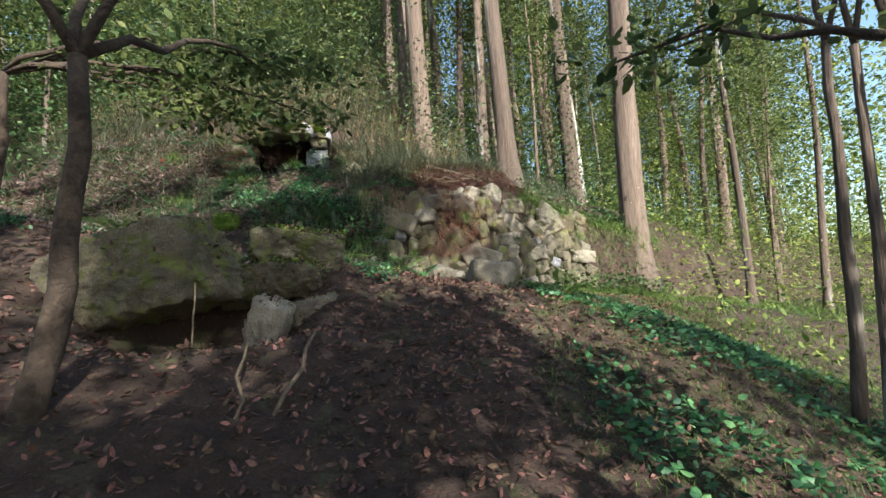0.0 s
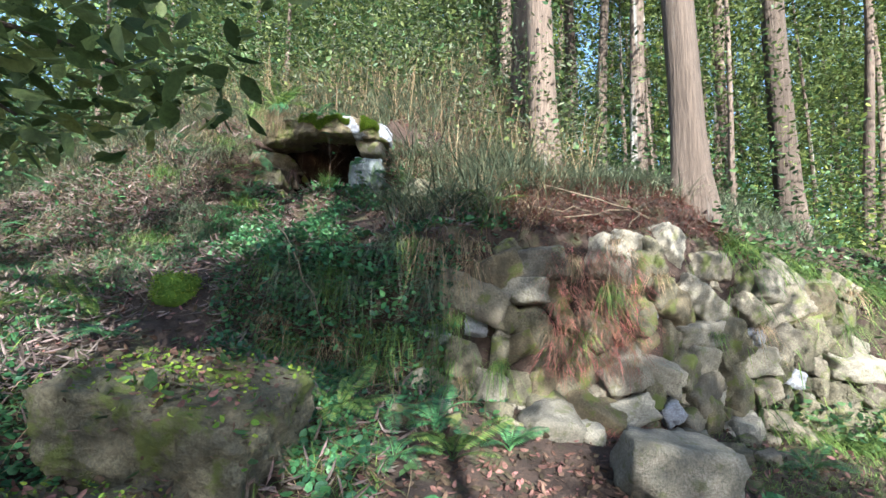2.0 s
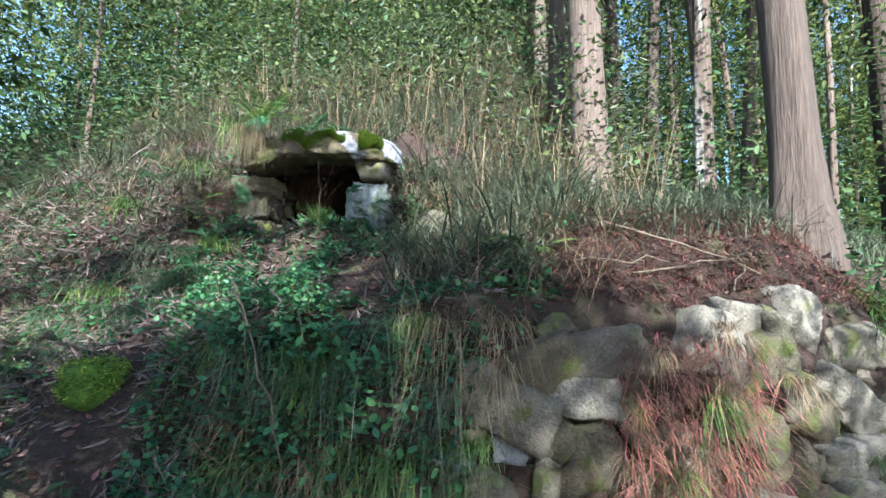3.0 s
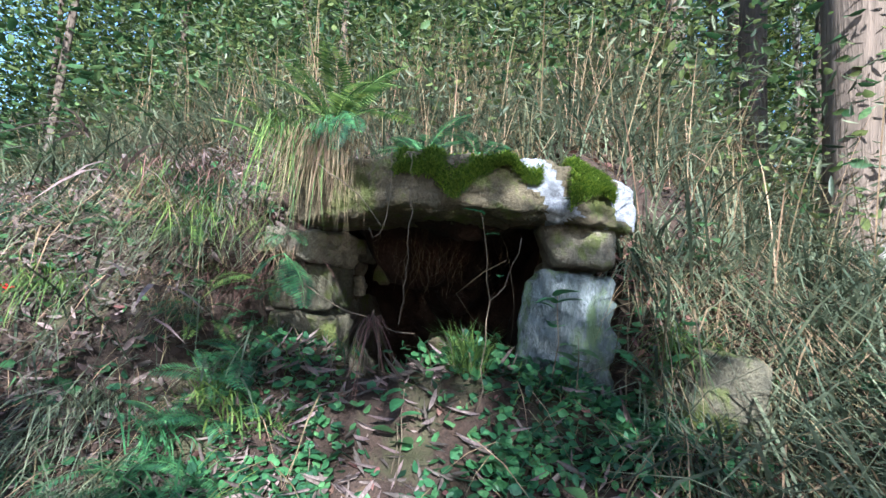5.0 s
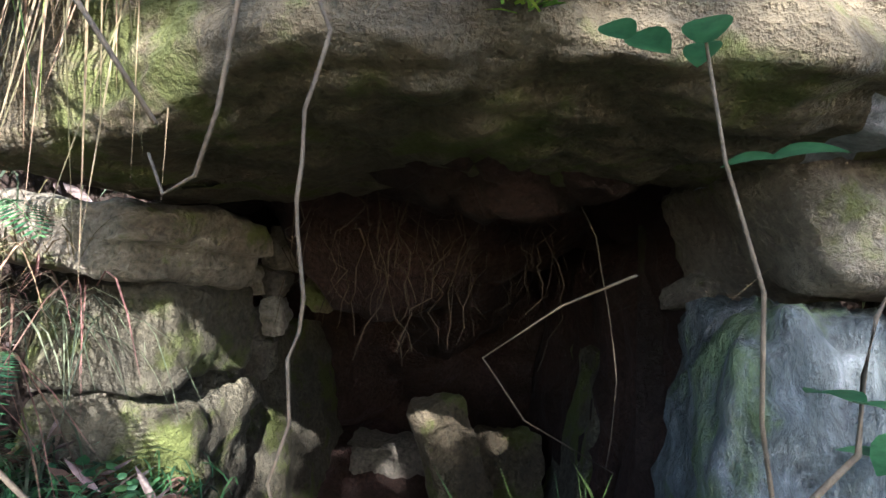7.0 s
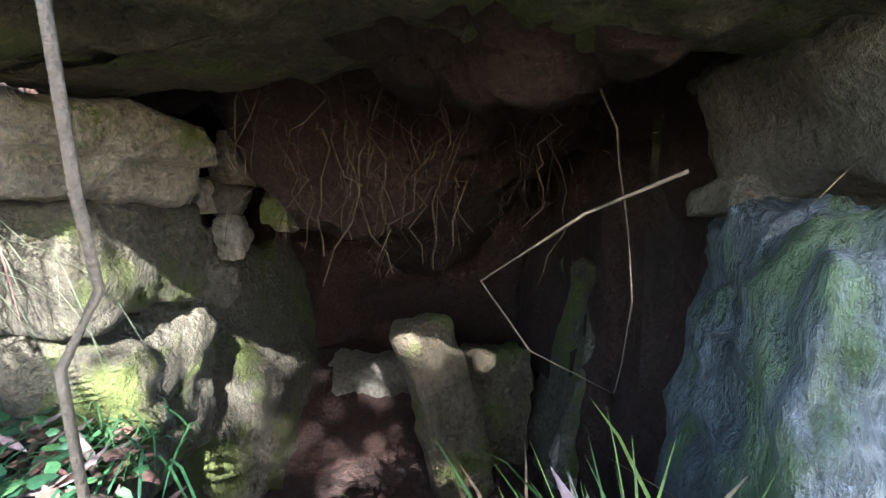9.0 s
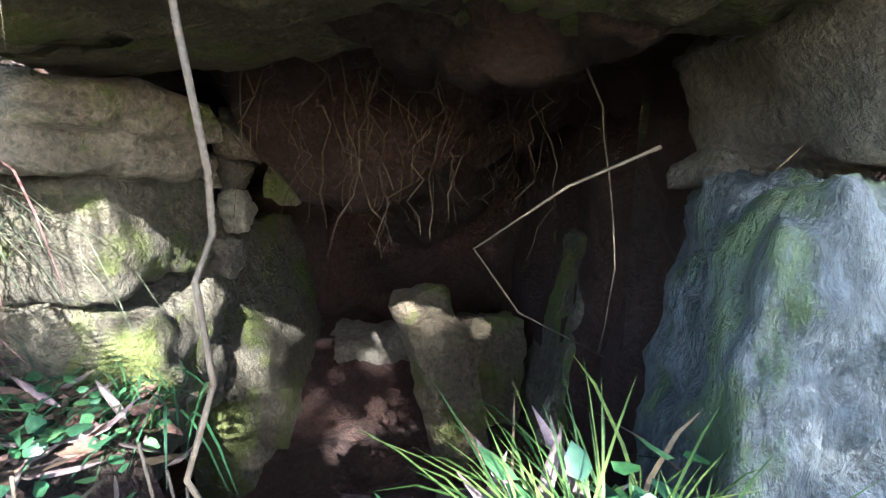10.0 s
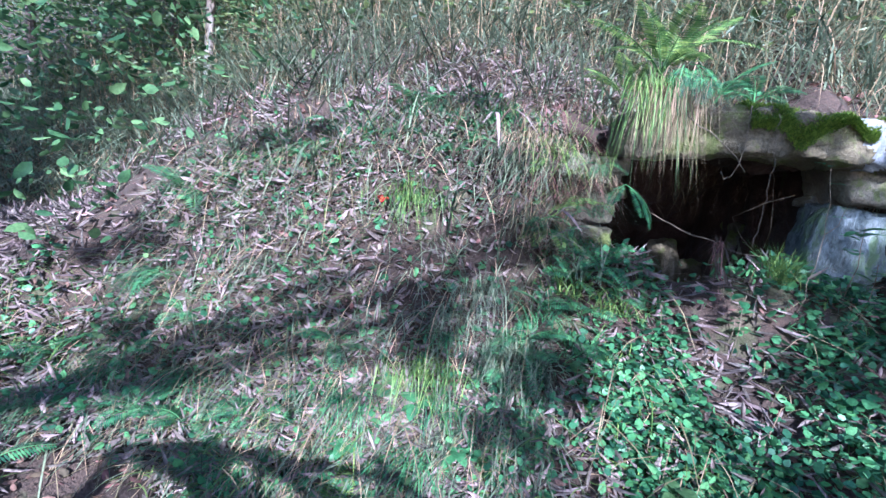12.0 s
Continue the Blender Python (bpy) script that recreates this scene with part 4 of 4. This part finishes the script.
# ---- ferns, tufts, hanging grass ----
def frond_mesh(name, length, width, mat, sag=0.5, pairs=22, seed=0):
    """One frond along +y: a rib and leaflets in pairs, each leaflet a tapered folded blade."""
    rr = np.random.RandomState(seed)
    verts, faces = [], []

    def spine(t):
        return Vector((0, length * t * (1 - 0.25 * sag * t), length * (0.45 * t - sag * t * t)))

    for i in range(pairs):
        t = 0.18 + 0.8 * i / (pairs - 1)
        w = width * (math.sin(math.pi * min(1, (t - 0.08) / 0.95)) ** 0.7) * rr.uniform(0.9, 1.1)
        p, d = spine(t), (spine(t + 0.02) - spine(t)).normalized()
        half = 0.42 * length * 0.8 / pairs
        for s in (-1, 1):
            out = Vector((s, 0, 0)) * w + d * w * 0.35 + Vector((0, 0, -0.18 * w))
            k = len(verts)
            mid = p + out * 0.45
            verts += [p, mid + d * half, p + out, mid - d * half]
            faces += [(k, k + 1, k + 2), (k, k + 2, k + 3)]
    k = len(verts)
    for i in range(9):
        p = spine(i / 8)
        r = 0.004 * (1 - i / 9)
        verts += [p + Vector((-r, 0, 0.001)), p + Vector((r, 0, 0.001)), p + Vector((0, 0, -r * 1.5))]
    for i in range(8):
        a = k + 3 * i
        faces += [(a, a + 1, a + 4, a + 3), (a + 1, a + 2, a + 5, a + 4), (a + 2, a, a + 3, a + 5)]
    me = bpy.data.meshes.new(name)
    me.from_pydata([v[:] for v in verts], [], faces)
    me.materials.append(mat)
    return me


FRONDS = {"cool": [frond_mesh("frond", 0.32, 0.075, LEAF_COOL, g, 20, i) for i, g in enumerate((0.5, 0.7, 0.9))],
          "lime": [frond_mesh("frond", 0.5, 0.1, GRASS, g, 26, i + 5) for i, g in enumerate((0.4, 0.6, 0.8))]}


def fern(label, at, kind, fronds, seed, k=1.0, turn0=0.0, spread=360.0, tilt=0.0):
    rr = np.random.RandomState(seed)
    f = tagged(new("fern"), label, "fern")
    f.matrix_world = pose(*at)
    for i in range(fronds):
        ob = new("frond", FRONDS[kind][rr.randint(3)])
        s = k * rr.uniform(0.75, 1.2)
        ob.matrix_local = pose(0, 0, 0, tilt + rr.uniform(-5, 30), rr.uniform(-20, 20), turn0 + spread * (i + rr.uniform(0, 0.6)) / fronds) @ Matrix.Diagonal((s, s, s, 1))
        ob.parent = f
    return f


def hanging_fern(label, fronds, mat_kind):
    """Fronds each from a base to a tip."""
    f = tagged(new("fern"), label, "fern")
    for i, (a, b) in enumerate(fronds):
        a, b = Vector(a), Vector(b)
        ob = new("frond", FRONDS[mat_kind][0])
        d = b - a
        k = d.length / (0.3 if mat_kind == "cool" else 0.46)
        ob.matrix_local = Matrix.Translation(a) @ d.to_track_quat("Y", "Z").to_matrix().to_4x4() @ Matrix.Diagonal((k * 1.15, k, k, 1))
        ob.parent = f
    return f


hanging_fern("blue-green fern frond hanging beside the tomb mouth", [(tomb(-0.54, -0.04, 4.15), tomb(-0.372, -0.14, 3.92)), (tomb(-0.54, -0.04, 4.15), tomb(-0.44, -0.16, 3.98)), (tomb(-0.54, -0.04, 4.15), tomb(-0.64, -0.14, 4.03))], "cool")
hanging_fern("pale ferns drooping over the capstone edge", [(tomb(-0.36, -0.05, 4.8), tomb(-0.43, -0.22, 4.6)), (tomb(-0.3, -0.07, 4.8), tomb(-0.31, -0.24, 4.58)), (tomb(-0.33, -0.05, 4.81), tomb(-0.2, -0.2, 4.68))], "cool")
fern("large lime-green fern on top of the capstone", tomb(-0.42, 0.12, 4.78), "lime", 12, 501, 1.05, 0, 360, 32)
fern("dry-tipped fern above the dry grass", tomb(-0.62, 0.05, 4.62), "lime", 5, 503, 0.7, 90, 180, 10)
fern("dark fern on the mound above the capstone", tomb(0.0, 0.35, 4.7), "cool", 7, 504, 1.1, 0, 360, 25)
fern("dark fern on the mound above the capstone", tomb(0.3, 0.5, 4.75), "cool", 6, 505, 1.0, 40, 360, 25)
rng = np.random.RandomState(17)
for i, (x, y) in enumerate([(-0.4, 5.75), (-0.65, 5.5), (-0.15, 6.2), (-0.9, 5.95), (-1.15, 5.75), (-0.6, 6.05), (-2.0, 6.35), (-1.5, 6.4), (-4.3, 6.2), (-4.8, 6.9), (-5.4, 7.3), (-4.5, 7.6), (-3.7, 6.0), (-5.6, 6.3), (-1.3, 7.9), (-1.0, 8.4), (-0.6, 7.6), (2.4, 8.6), (1.9, 7.4), (-3.0, 5.6), (-4.2, 5.5), (-6.2, 7.0), (-5.0, 8.0), (2.6, 6.6), (1.6, 5.2), (2.0, 4.2)]):
    fern("small green fern on the slope", (x, y, height(x, y) + 0.02), ["cool", "lime"][i % 4 == 0], 7, 520 + i, rng.uniform(0.7, 1.15), rng.uniform(0, 360), 360, 15)["group"] = "ferns on the slope"


def tuft(label, at, n, length, width, mat, seed, lean=0.5, droop=0.7, spread=0.04, heading=None, category="grass tuft", throw=0.35):
    rr = np.random.RandomState(seed)
    base = np.array(at) + rr.normal(size=(n, 3)) * (spread, spread, 0.01)
    ob = blades("grass_tuft", base, length, width, mat, seed, lean, droop, heading, 4, None, throw)
    return tagged(ob, label, category)


rng = np.random.RandomState(71)
for i in range(46):
    x, y = rng.uniform(-6.6, -3.5), rng.uniform(5.6, 8.6)
    if i % 3:
        tuft("drooping grass tuft on the littered slope", (x, y, height(x, y)), 90, rng.uniform(0.16, 0.34), 0.007, [GRASS, SASA, LEAF_COOL][i % 3], 1300 + i, 0.5, 1.0, 0.06, -1.5, throw=0.3)["group"] = "tufts on the slope"
    else:
        fern("small fern on the littered slope", (x, y, height(x, y) + 0.02), "cool", 6, 1360 + i, rng.uniform(0.6, 1.0), rng.uniform(0, 360), 360, 15)["group"] = "ferns on the slope"
x, y, z = tomb(0.31, -0.15, 0)
tuft("bright lime grass tuft before the tomb mouth", (x, y, height(x, y)), 420, 0.26, 0.0045, GRASS, 601, 0.45, 0.5, 0.035, throw=0.25)
x, y, z = tomb(1.2, 0.05, 0)
tuft("arching green grass tuft beside the mossy stone", (x, y, 3.86), 260, 0.3, 0.007, GRASS, 602, 0.6, 1.0)
for i, u in enumerate((-0.59, -0.52, -0.45, -0.38)):
    tuft("pale dry grass hanging over the capstone end", tomb(u + 0.08, -0.12, 4.62), 150, 0.25, 0.004, STRAW, 603 + i, 0.1, 1.75, 0.05, -1.25, throw=0.15)["kind"] = "stuff"
tuft("green grass hanging over the capstone end", tomb(-0.5, -0.12, 4.64), 150, 0.32, 0.006, GRASS, 608, 0.2, 1.6, 0.08, -1.4, throw=0.2)
rng = np.random.RandomState(19)
for i in range(22):
    x = -2.4 + 1.75 * (i + rng.uniform(0, 0.8)) / 22
    y = float(np.interp(x, BANK_X, BANK_Y)) + rng.uniform(-0.1, 0.08)
    tuft("grass hanging over the bank edge", (x, y, height(x, y) + 0.03), 130, rng.uniform(0.25, 0.5), 0.007, [GRASS, STRAW, SASA, GRASS][i % 4], 1610 + i, 0.4, 1.4, 0.09, -1.5, throw=0.2)["kind"] = "stuff"
for i in range(16):
    x, y, a = wall_at(rng.uniform(0.1, lengths[-1]))
    z = rng.uniform(1.7, 2.95)
    tuft("grass growing from the wall's joints", (x - math.sin(a) * 0.02, y - 0.1, z), 60, rng.uniform(0.15, 0.3), 0.006, [GRASS, STRAW][i % 2], 1650 + i, 0.5, 1.4, 0.03, -1.3, throw=0.25)["kind"] = "stuff"
for i, (u, v) in enumerate([(-1.25, -0.1), (-1.5, -0.4), (-1.2, 0.25), (-1.75, 0.1), (-1.05, -0.25)]):
    x, y, z = tomb(u, v, 0)
    tuft("drooping grass beside the tomb's jamb stones", (x, y, height(x, y) + 0.05), 150, 0.36, 0.007, [SASA, GRASS][i % 2], 620 + i, 0.3, 1.1, 0.1, -1.3, throw=0.2)["kind"] = "stuff"


# ---- moss on the capstone ----
def moss_cushion(label, u0, u1, depth, seed, n, hang):
    """Short leaves rooted on the capstone's top and, near its front edge, over it."""
    rr = np.random.RandomState(seed)
    u, w = rr.uniform(u0, u1, n), rr.uniform(-0.3, 1, n)
    x = u - 0.22
    right = np.clip((x - 0.35) / 0.5, 0, 1)
    front = -0.34 * (1 - 0.5 * right) - 0.06 * (1 - (x / 0.8) ** 2) + 0.18
    v = front - 0.015 + np.clip(w, 0, 1) * depth
    top = 4.55 + 0.06 * np.cos(1.4 * x) - 0.03 * right + 0.02 * np.sin(23 * u) * np.sin(19 * v)
    top = top + 0.025 * np.sin(31 * u + 9 * v) * np.sin(11 * u) - 0.02
    z = top - 0.05 * np.exp(-np.clip(w, 0, 1) * depth / 0.03) - np.clip(-w, 0, 1) / 0.3 * hang * (0.55 + 0.45 * np.sin(13 * u + seed))
    z = z + rr.normal(size=n) * 0.008 + 0.035 * np.clip(np.sin(9 * u + 1) * np.sin(11 * v + 2), -0.3, 1)
    keep = np.sin(14 * u + 3 * np.sin(17 * v)) + np.sin(9 * v + 21 * u) + rr.normal(size=n) * 0.5 > -1.8
    p = np.array([tomb(a, b, c) for a, b, c in zip(u, v, z)])[keep]
    ob = blades("moss_cushion", p, 0.026, 0.007, MOSS, seed, 0.9, 0.4, segs=2)
    ob["label"] = label
    ob.parent = capstone
    ob.matrix_parent_inverse = capstone.matrix_world.inverted()
    return ob


bpy.context.view_layer.update()
moss_a = moss_cushion("thick bright green moss on the capstone", -0.04, 0.55, 0.34, 640, 30000, 0.09)
moss_b = moss_cushion("green moss hanging at the capstone's end", 0.68, 0.88, 0.22, 641, 14000, 0.2)


# ---- vines, twigs, saplings at the mouth ----
def leaf_mesh(name, size, mat, round_=0.7):
    """A leaf along +y: heart-shaped blade folded on its rib, slightly cupped."""
    verts, faces = [], []
    n = 6
    for j in range(n + 1):
        t = j / n
        w = size * round_ * 0.5 * math.sin(math.pi * min(1, t * 0.9 + 0.1)) ** 0.8 * (1 if j < n else 0)
        z = -0.25 * size * t * t
        verts += [(-w, size * t, z + 0.25 * w), (0, size * t, z), (w, size * t, z + 0.25 * w)]
    for j in range(n):
        k = 3 * j
        faces += [(k, k + 1, k + 4, k + 3), (k + 1, k + 2, k + 5, k + 4)]
    me = bpy.data.meshes.new(name)
    me.from_pydata(verts, [], faces)
    me.materials.append(mat)
    me.shade_smooth()
    return me


LEAVES = {(mat.name, k): leaf_mesh("leaf", 0.1, mat, r) for mat in (LEAF, LEAF_COOL, LEAF_TREE) for k, r in enumerate((0.6, 0.8))}


def leaf_part(parent, at, size, turn, tilt, mat, kind=1):
    ob = new("leaf", LEAVES[(mat.name, kind)])
    ob.parent = parent
    ob.matrix_local = pose(*at, tilt, 0, turn) @ Matrix.Diagonal((size * 10, size * 10, size * 10, 1))
    return ob


def vine(name, label, pts, r, mat=TWIG, leaves=(), leaf=0.035, category="vine"):
    v = tagged(new(name), label, category)
    limb("stem", pts, r, r * 0.5, mat, v, 6)
    for i, p in enumerate(leaves):
        for k in range(2):
            leaf_part(v, p, leaf * (1 + 0.2 * k), 70 * i + 170 * k, 10, LEAF_COOL)
    return v


vine("hanging_vine", "thin pale vine hanging from the capstone", bend(tomb(0.03, -0.3, 4.56), tomb(0.04, -0.32, 3.9), (0.02, 0, 0), 24, 1, 0.006), 0.0019)
vine("hanging_root", "short hooked root hanging from the capstone", np.array([tomb(-0.06, -0.22, 4.6), tomb(-0.05, -0.22, 4.42), tomb(-0.06, -0.22, 4.31), tomb(-0.08, -0.21, 4.25), tomb(-0.11, -0.205, 4.232), tomb(-0.13, -0.2, 4.27)]), 0.0028)
stem = bend(tomb(0.35, -0.28, 3.6), tomb(0.32, -0.3, 4.345), (0.035, 0, 0), 10, 3, 0.006)
sapling = vine("sapling", "thin sapling with a few bright leaves", stem, 0.0024, TWIG, [stem[9], stem[8] + (0.03, 0, 0), stem[9] + (-0.05, 0, 0.01), stem[6] + (0.05, 0, 0.02)], 0.032, "sapling")
limb("twig", bend(stem[5], tomb(0.48, -0.28, 4.26), (0.015, 0, -0.02), 7, 4, 0.006), 0.0022, 0.0014, TWIG, sapling, 6)
vine("bent_twig", "bent dead twig inside the tomb mouth", np.array([tomb(0.455, 0.129, 4.197), tomb(0.36, 0.21, 4.14), tomb(0.23, 0.3, 4.026), tomb(0.32, 0.32, 3.905), tomb(0.549, 0.455, 3.763)]), 0.0026, TWIG)
vine("hanging_root", "long thin root hanging in the chamber", bend(tomb(0.4, 0.4, 4.45), tomb(0.53, 0.45, 3.77), (0.05, 0, 0.02), 12, 6, 0.004), 0.0024)
vine("fallen_branch", "bare branch lying across the tomb mouth", bend(tomb(-0.42, -0.08, 4.02), tomb(0.1, -0.3, 3.87), (0, 0, -0.03), 14, 7, 0.006), 0.003)
vine("dead_stalk", "slanting dead stalk over the dry grass", bend(tomb(-0.36, -0.24, 4.52), tomb(-0.06, -0.3, 4.266), (0, 0, 0.02), 6, 8, 0.005), 0.0035)
x, y, z = tomb(-0.08, -0.24, 0)
tuft("drooping brown dead cedar frond before the mouth", (x, y, 3.88), 60, 0.18, 0.005, LITTER, 655, 0.12, 1.75, 0.012, None, "dead frond")
# dead branches and roots by the first boulders
for i, (a, b, r) in enumerate([((-0.95, 1.75, 0.35), (-0.56, 2.6, 1.1), 0.022), ((-0.86, 1.95, 0.5), (-0.45, 2.5, 0.8), 0.015), ((-0.9, 1.9, 0.45), (-0.92, 2.35, 1.2), 0.016), ((-1.3, 1.6, 0.3), (-0.4, 1.5, 0.38), 0.03), ((-1.9, 3.1, 0.5), (-1.75, 3.2, 1.5), 0.012)]):
    vine("dead_branch", "bare pale dead branch by the hollow", bend(a, b, (0.06, 0, -0.05), 9, 90 + i, 0.02), r, TWIG, category="branch")
rng = np.random.RandomState(23)
for i in range(64):
    u, v = rng.uniform(-0.22, 0.5), rng.uniform(0.5, 0.95)
    z = 4.42 - 0.3 * (v - 0.5)
    vine("hanging_root", "fine root hanging from the chamber ceiling", bend(tomb(u, v, z + 0.08), tomb(u + rng.uniform(-0.12, 0.12), v + rng.uniform(-0.1, 0.1), z - rng.uniform(0.15, 0.42)), (rng.uniform(-0.08, 0.08), 0, 0), 11, 30 + i, 0.014), rng.uniform(0.001, 0.0035), ROOT)["group"] = "ceiling roots"
dead = tagged(new("dead_weed"), "bare dead weed stems before the tomb mouth", "plant")
for i in range(7):
    u, v = -0.3 + 0.03 * i, 0.02 + 0.015 * i
    x, y, z = tomb(u, v, 0)
    limb("stem", bend((x, y, 3.42), tomb(u + rng.uniform(-0.06, 0.06), v, 3.5 + rng.uniform(0.15, 0.35)), (0.02, 0, 0), 6, 60 + i, 0.008), 0.003, 0.002, TWIG, dead, 6)
STICKS = [((-2.35, 6.6, 3.11), (-1.62, 6.3, 2.19), 0.009), ((-2.35, 6.35, 2.52), (-2.07, 6.5, 2.72), 0.006), ((-2.26, 6.6, 2.98), (-1.96, 6.4, 2.38), 0.005)]
for i, (a, b, r) in enumerate(STICKS):
    vine("leaning_stick", "bare stick leaning against the shaded bank", bend(a, b, (0.02, 0, 0.03), 8, 190 + i, 0.012), r, TWIG, category="branch")
rng = np.random.RandomState(61)
for i, (u, v, z) in enumerate([(-1.46, -0.14, 4.62), (-1.42, -0.16, 4.6), (-1.2, -0.2, 4.45), (-1.3, -0.15, 4.42), (-0.95, -0.25, 3.95), (-1.1, -0.3, 4.0), (-1.0, -0.3, 3.8)]):
    tuft("pale curling dead bamboo leaves on the slope", tomb(u, v, z), 3, 0.26, 0.026, HUSK, 900 + i, 0.7, 1.2, 0.02, rng.uniform(-3, 0), "bamboo leaf", 0.6)["group"] = "dead bamboo leaves"
# branches on the bank above the wall
for i, (a, b, r) in enumerate([((0.5, 7.9), (1.5, 7.95), 0.014), ((0.1, 7.75), (0.9, 8.2), 0.01), ((0.9, 8.3), (1.9, 8.4), 0.016), ((-0.3, 7.6), (0.4, 8.0), 0.008), ((0.7, 7.75), (0.95, 8.4), 0.007), ((-0.2, 8.2), (0.9, 8.0), 0.012)]):
    vine("fallen_branch", "bare branch lying on the needle-covered bank", bend((*a, height(*a) + 0.05), (*b, height(*b) + 0.06), (0, 0, 0.03), 8, 95 + i, 0.02), r, TWIG, category="branch")
for i, (u, v) in enumerate([(-0.62, -0.12), (-0.75, -0.1), (-0.88, -0.16), (-0.95, -0.3), (-0.5, -0.2), (-0.7, -0.3), (-1.1, -0.35)]):
    x, y, z = tomb(u, v, 0)
    tuft("green weeds growing before the jamb stones", (x, y, height(x, y)), 60, 0.3, 0.012, [SASA, GRASS, LEAF_COOL][i % 3], 680 + i, 0.5, 0.6, 0.07)["kind"] = "stuff"
    fern("small fern before the jamb stones", (x, y, height(x, y) + 0.05), "cool", 5, 690 + i, 0.8, 50 * i, 360, 25)["group"] = "ferns at the jamb"
# shaggy growth hiding the outer half of the jamb stones
rng = np.random.RandomState(29)
for i in range(30):
    u = -0.6 - 0.5 * rng.uniform() ** 0.8
    z = rng.uniform(3.75, 4.55)
    v = 0.27 - 0.9 * max(0.0, -0.62 - u) + (0.12 if z < 4.1 else 0.0) + rng.uniform(-0.08, 0.02)
    kind = i % 5
    tuft(["shaggy dry grass beside the jamb stones", "grey-green grass beside the jamb stones", "brown dead roots and grass beside the jamb stones", "brown dry stems beside the jamb stones", "green grass beside the jamb stones"][kind], tomb(u - 0.04, v, z), 42, rng.uniform(0.14, 0.28), 0.0045,
         [STRAW, SASA, LITTER, LITTER, GRASS][kind], 660 + i, 0.5, 1.3, 0.07, -1.4 + rng.uniform(-1.2, 1.2), throw=0.35)["kind"] = "stuff"
for i in range(9):
    u = rng.uniform(-1.0, -0.62)
    fern("small fern among the shaggy growth", tomb(u, 0.2 - 0.7 * max(0.0, -0.62 - u), rng.uniform(3.8, 4.4)), ["cool", "lime"][i % 3 == 0], 4, 730 + i, 0.5, 120, 160, -10)["group"] = "ferns at the jamb"


def seedling(label, at, n, size, seed, mat=LEAF_COOL, h=0.12):
    rr = np.random.RandomState(seed)
    s = tagged(new("seedling"), label, "plant")
    limb("stem", bend(at, np.array(at) + (0.01, 0, h), (0.01, 0, 0), 5, seed, 0.003), 0.003, 0.002, TWIG, s, 5)
    for k in range(n):
        leaf_part(s, np.array(at) + (0, 0, h * rr.uniform(0.6, 1.0)), size * rr.uniform(0.7, 1.2), 360 * k / n + rr.uniform(0, 40), rr.uniform(-10, 30), mat, rr.randint(2))
    return s


for i, (u, v, n, size, h) in enumerate([(0.07, -0.3, 4, 0.085, 0.36), (0.05, -0.28, 3, 0.09, 0.2), (0.92, -0.15, 10, 0.07, 0.42), (1.0, -0.15, 8, 0.07, 0.2), (0.64, -0.16, 7, 0.1, 0.42), (0.72, -0.2, 6, 0.11, 0.3), (1.2, -0.1, 8, 0.07, 0.45), (0.45, -0.35, 6, 0.09, 0.08), (-0.35, -0.5, 8, 0.06, 0.1), (1.4, 0.2, 9, 0.08, 0.5)]):
    x, y, z = tomb(u, v, 0)
    seedling("green broad-leaved seedling before the tomb", (x, y, height(x, y)), n, size, 800 + i, [LEAF_COOL, LEAF][i % 2], h)["group"] = "seedlings"
rng = np.random.RandomState(41)
for i in range(60):
    x, y = rng.uniform(-4.6, -0.2), rng.uniform(4.9, 7.6)
    seedling("small green seedling on the slope", (x, y, height(x, y)), 6, rng.uniform(0.05, 0.1), 820 + i, [LEAF_COOL, LEAF][i % 2], rng.uniform(0.06, 0.2))["group"] = "seedlings on the slope"
bpy.context.view_layer.update()
flower = tagged(new("red_flower"), "single small red flower on a stalk", "flower")
fx, fy = -4.8, 7.3
limb("stem", bend((fx, fy, height(fx, fy)), (fx, fy, height(fx, fy) + 0.13), (0.01, 0, 0), 5, 1, 0.004), 0.004, 0.003, TWIG, flower, 5)
leaf_cloud("petal", np.array([(fx, fy, height(fx, fy) + 0.13)] * 9), 0.045, RED, 3, 0.0, 0.8, flower)
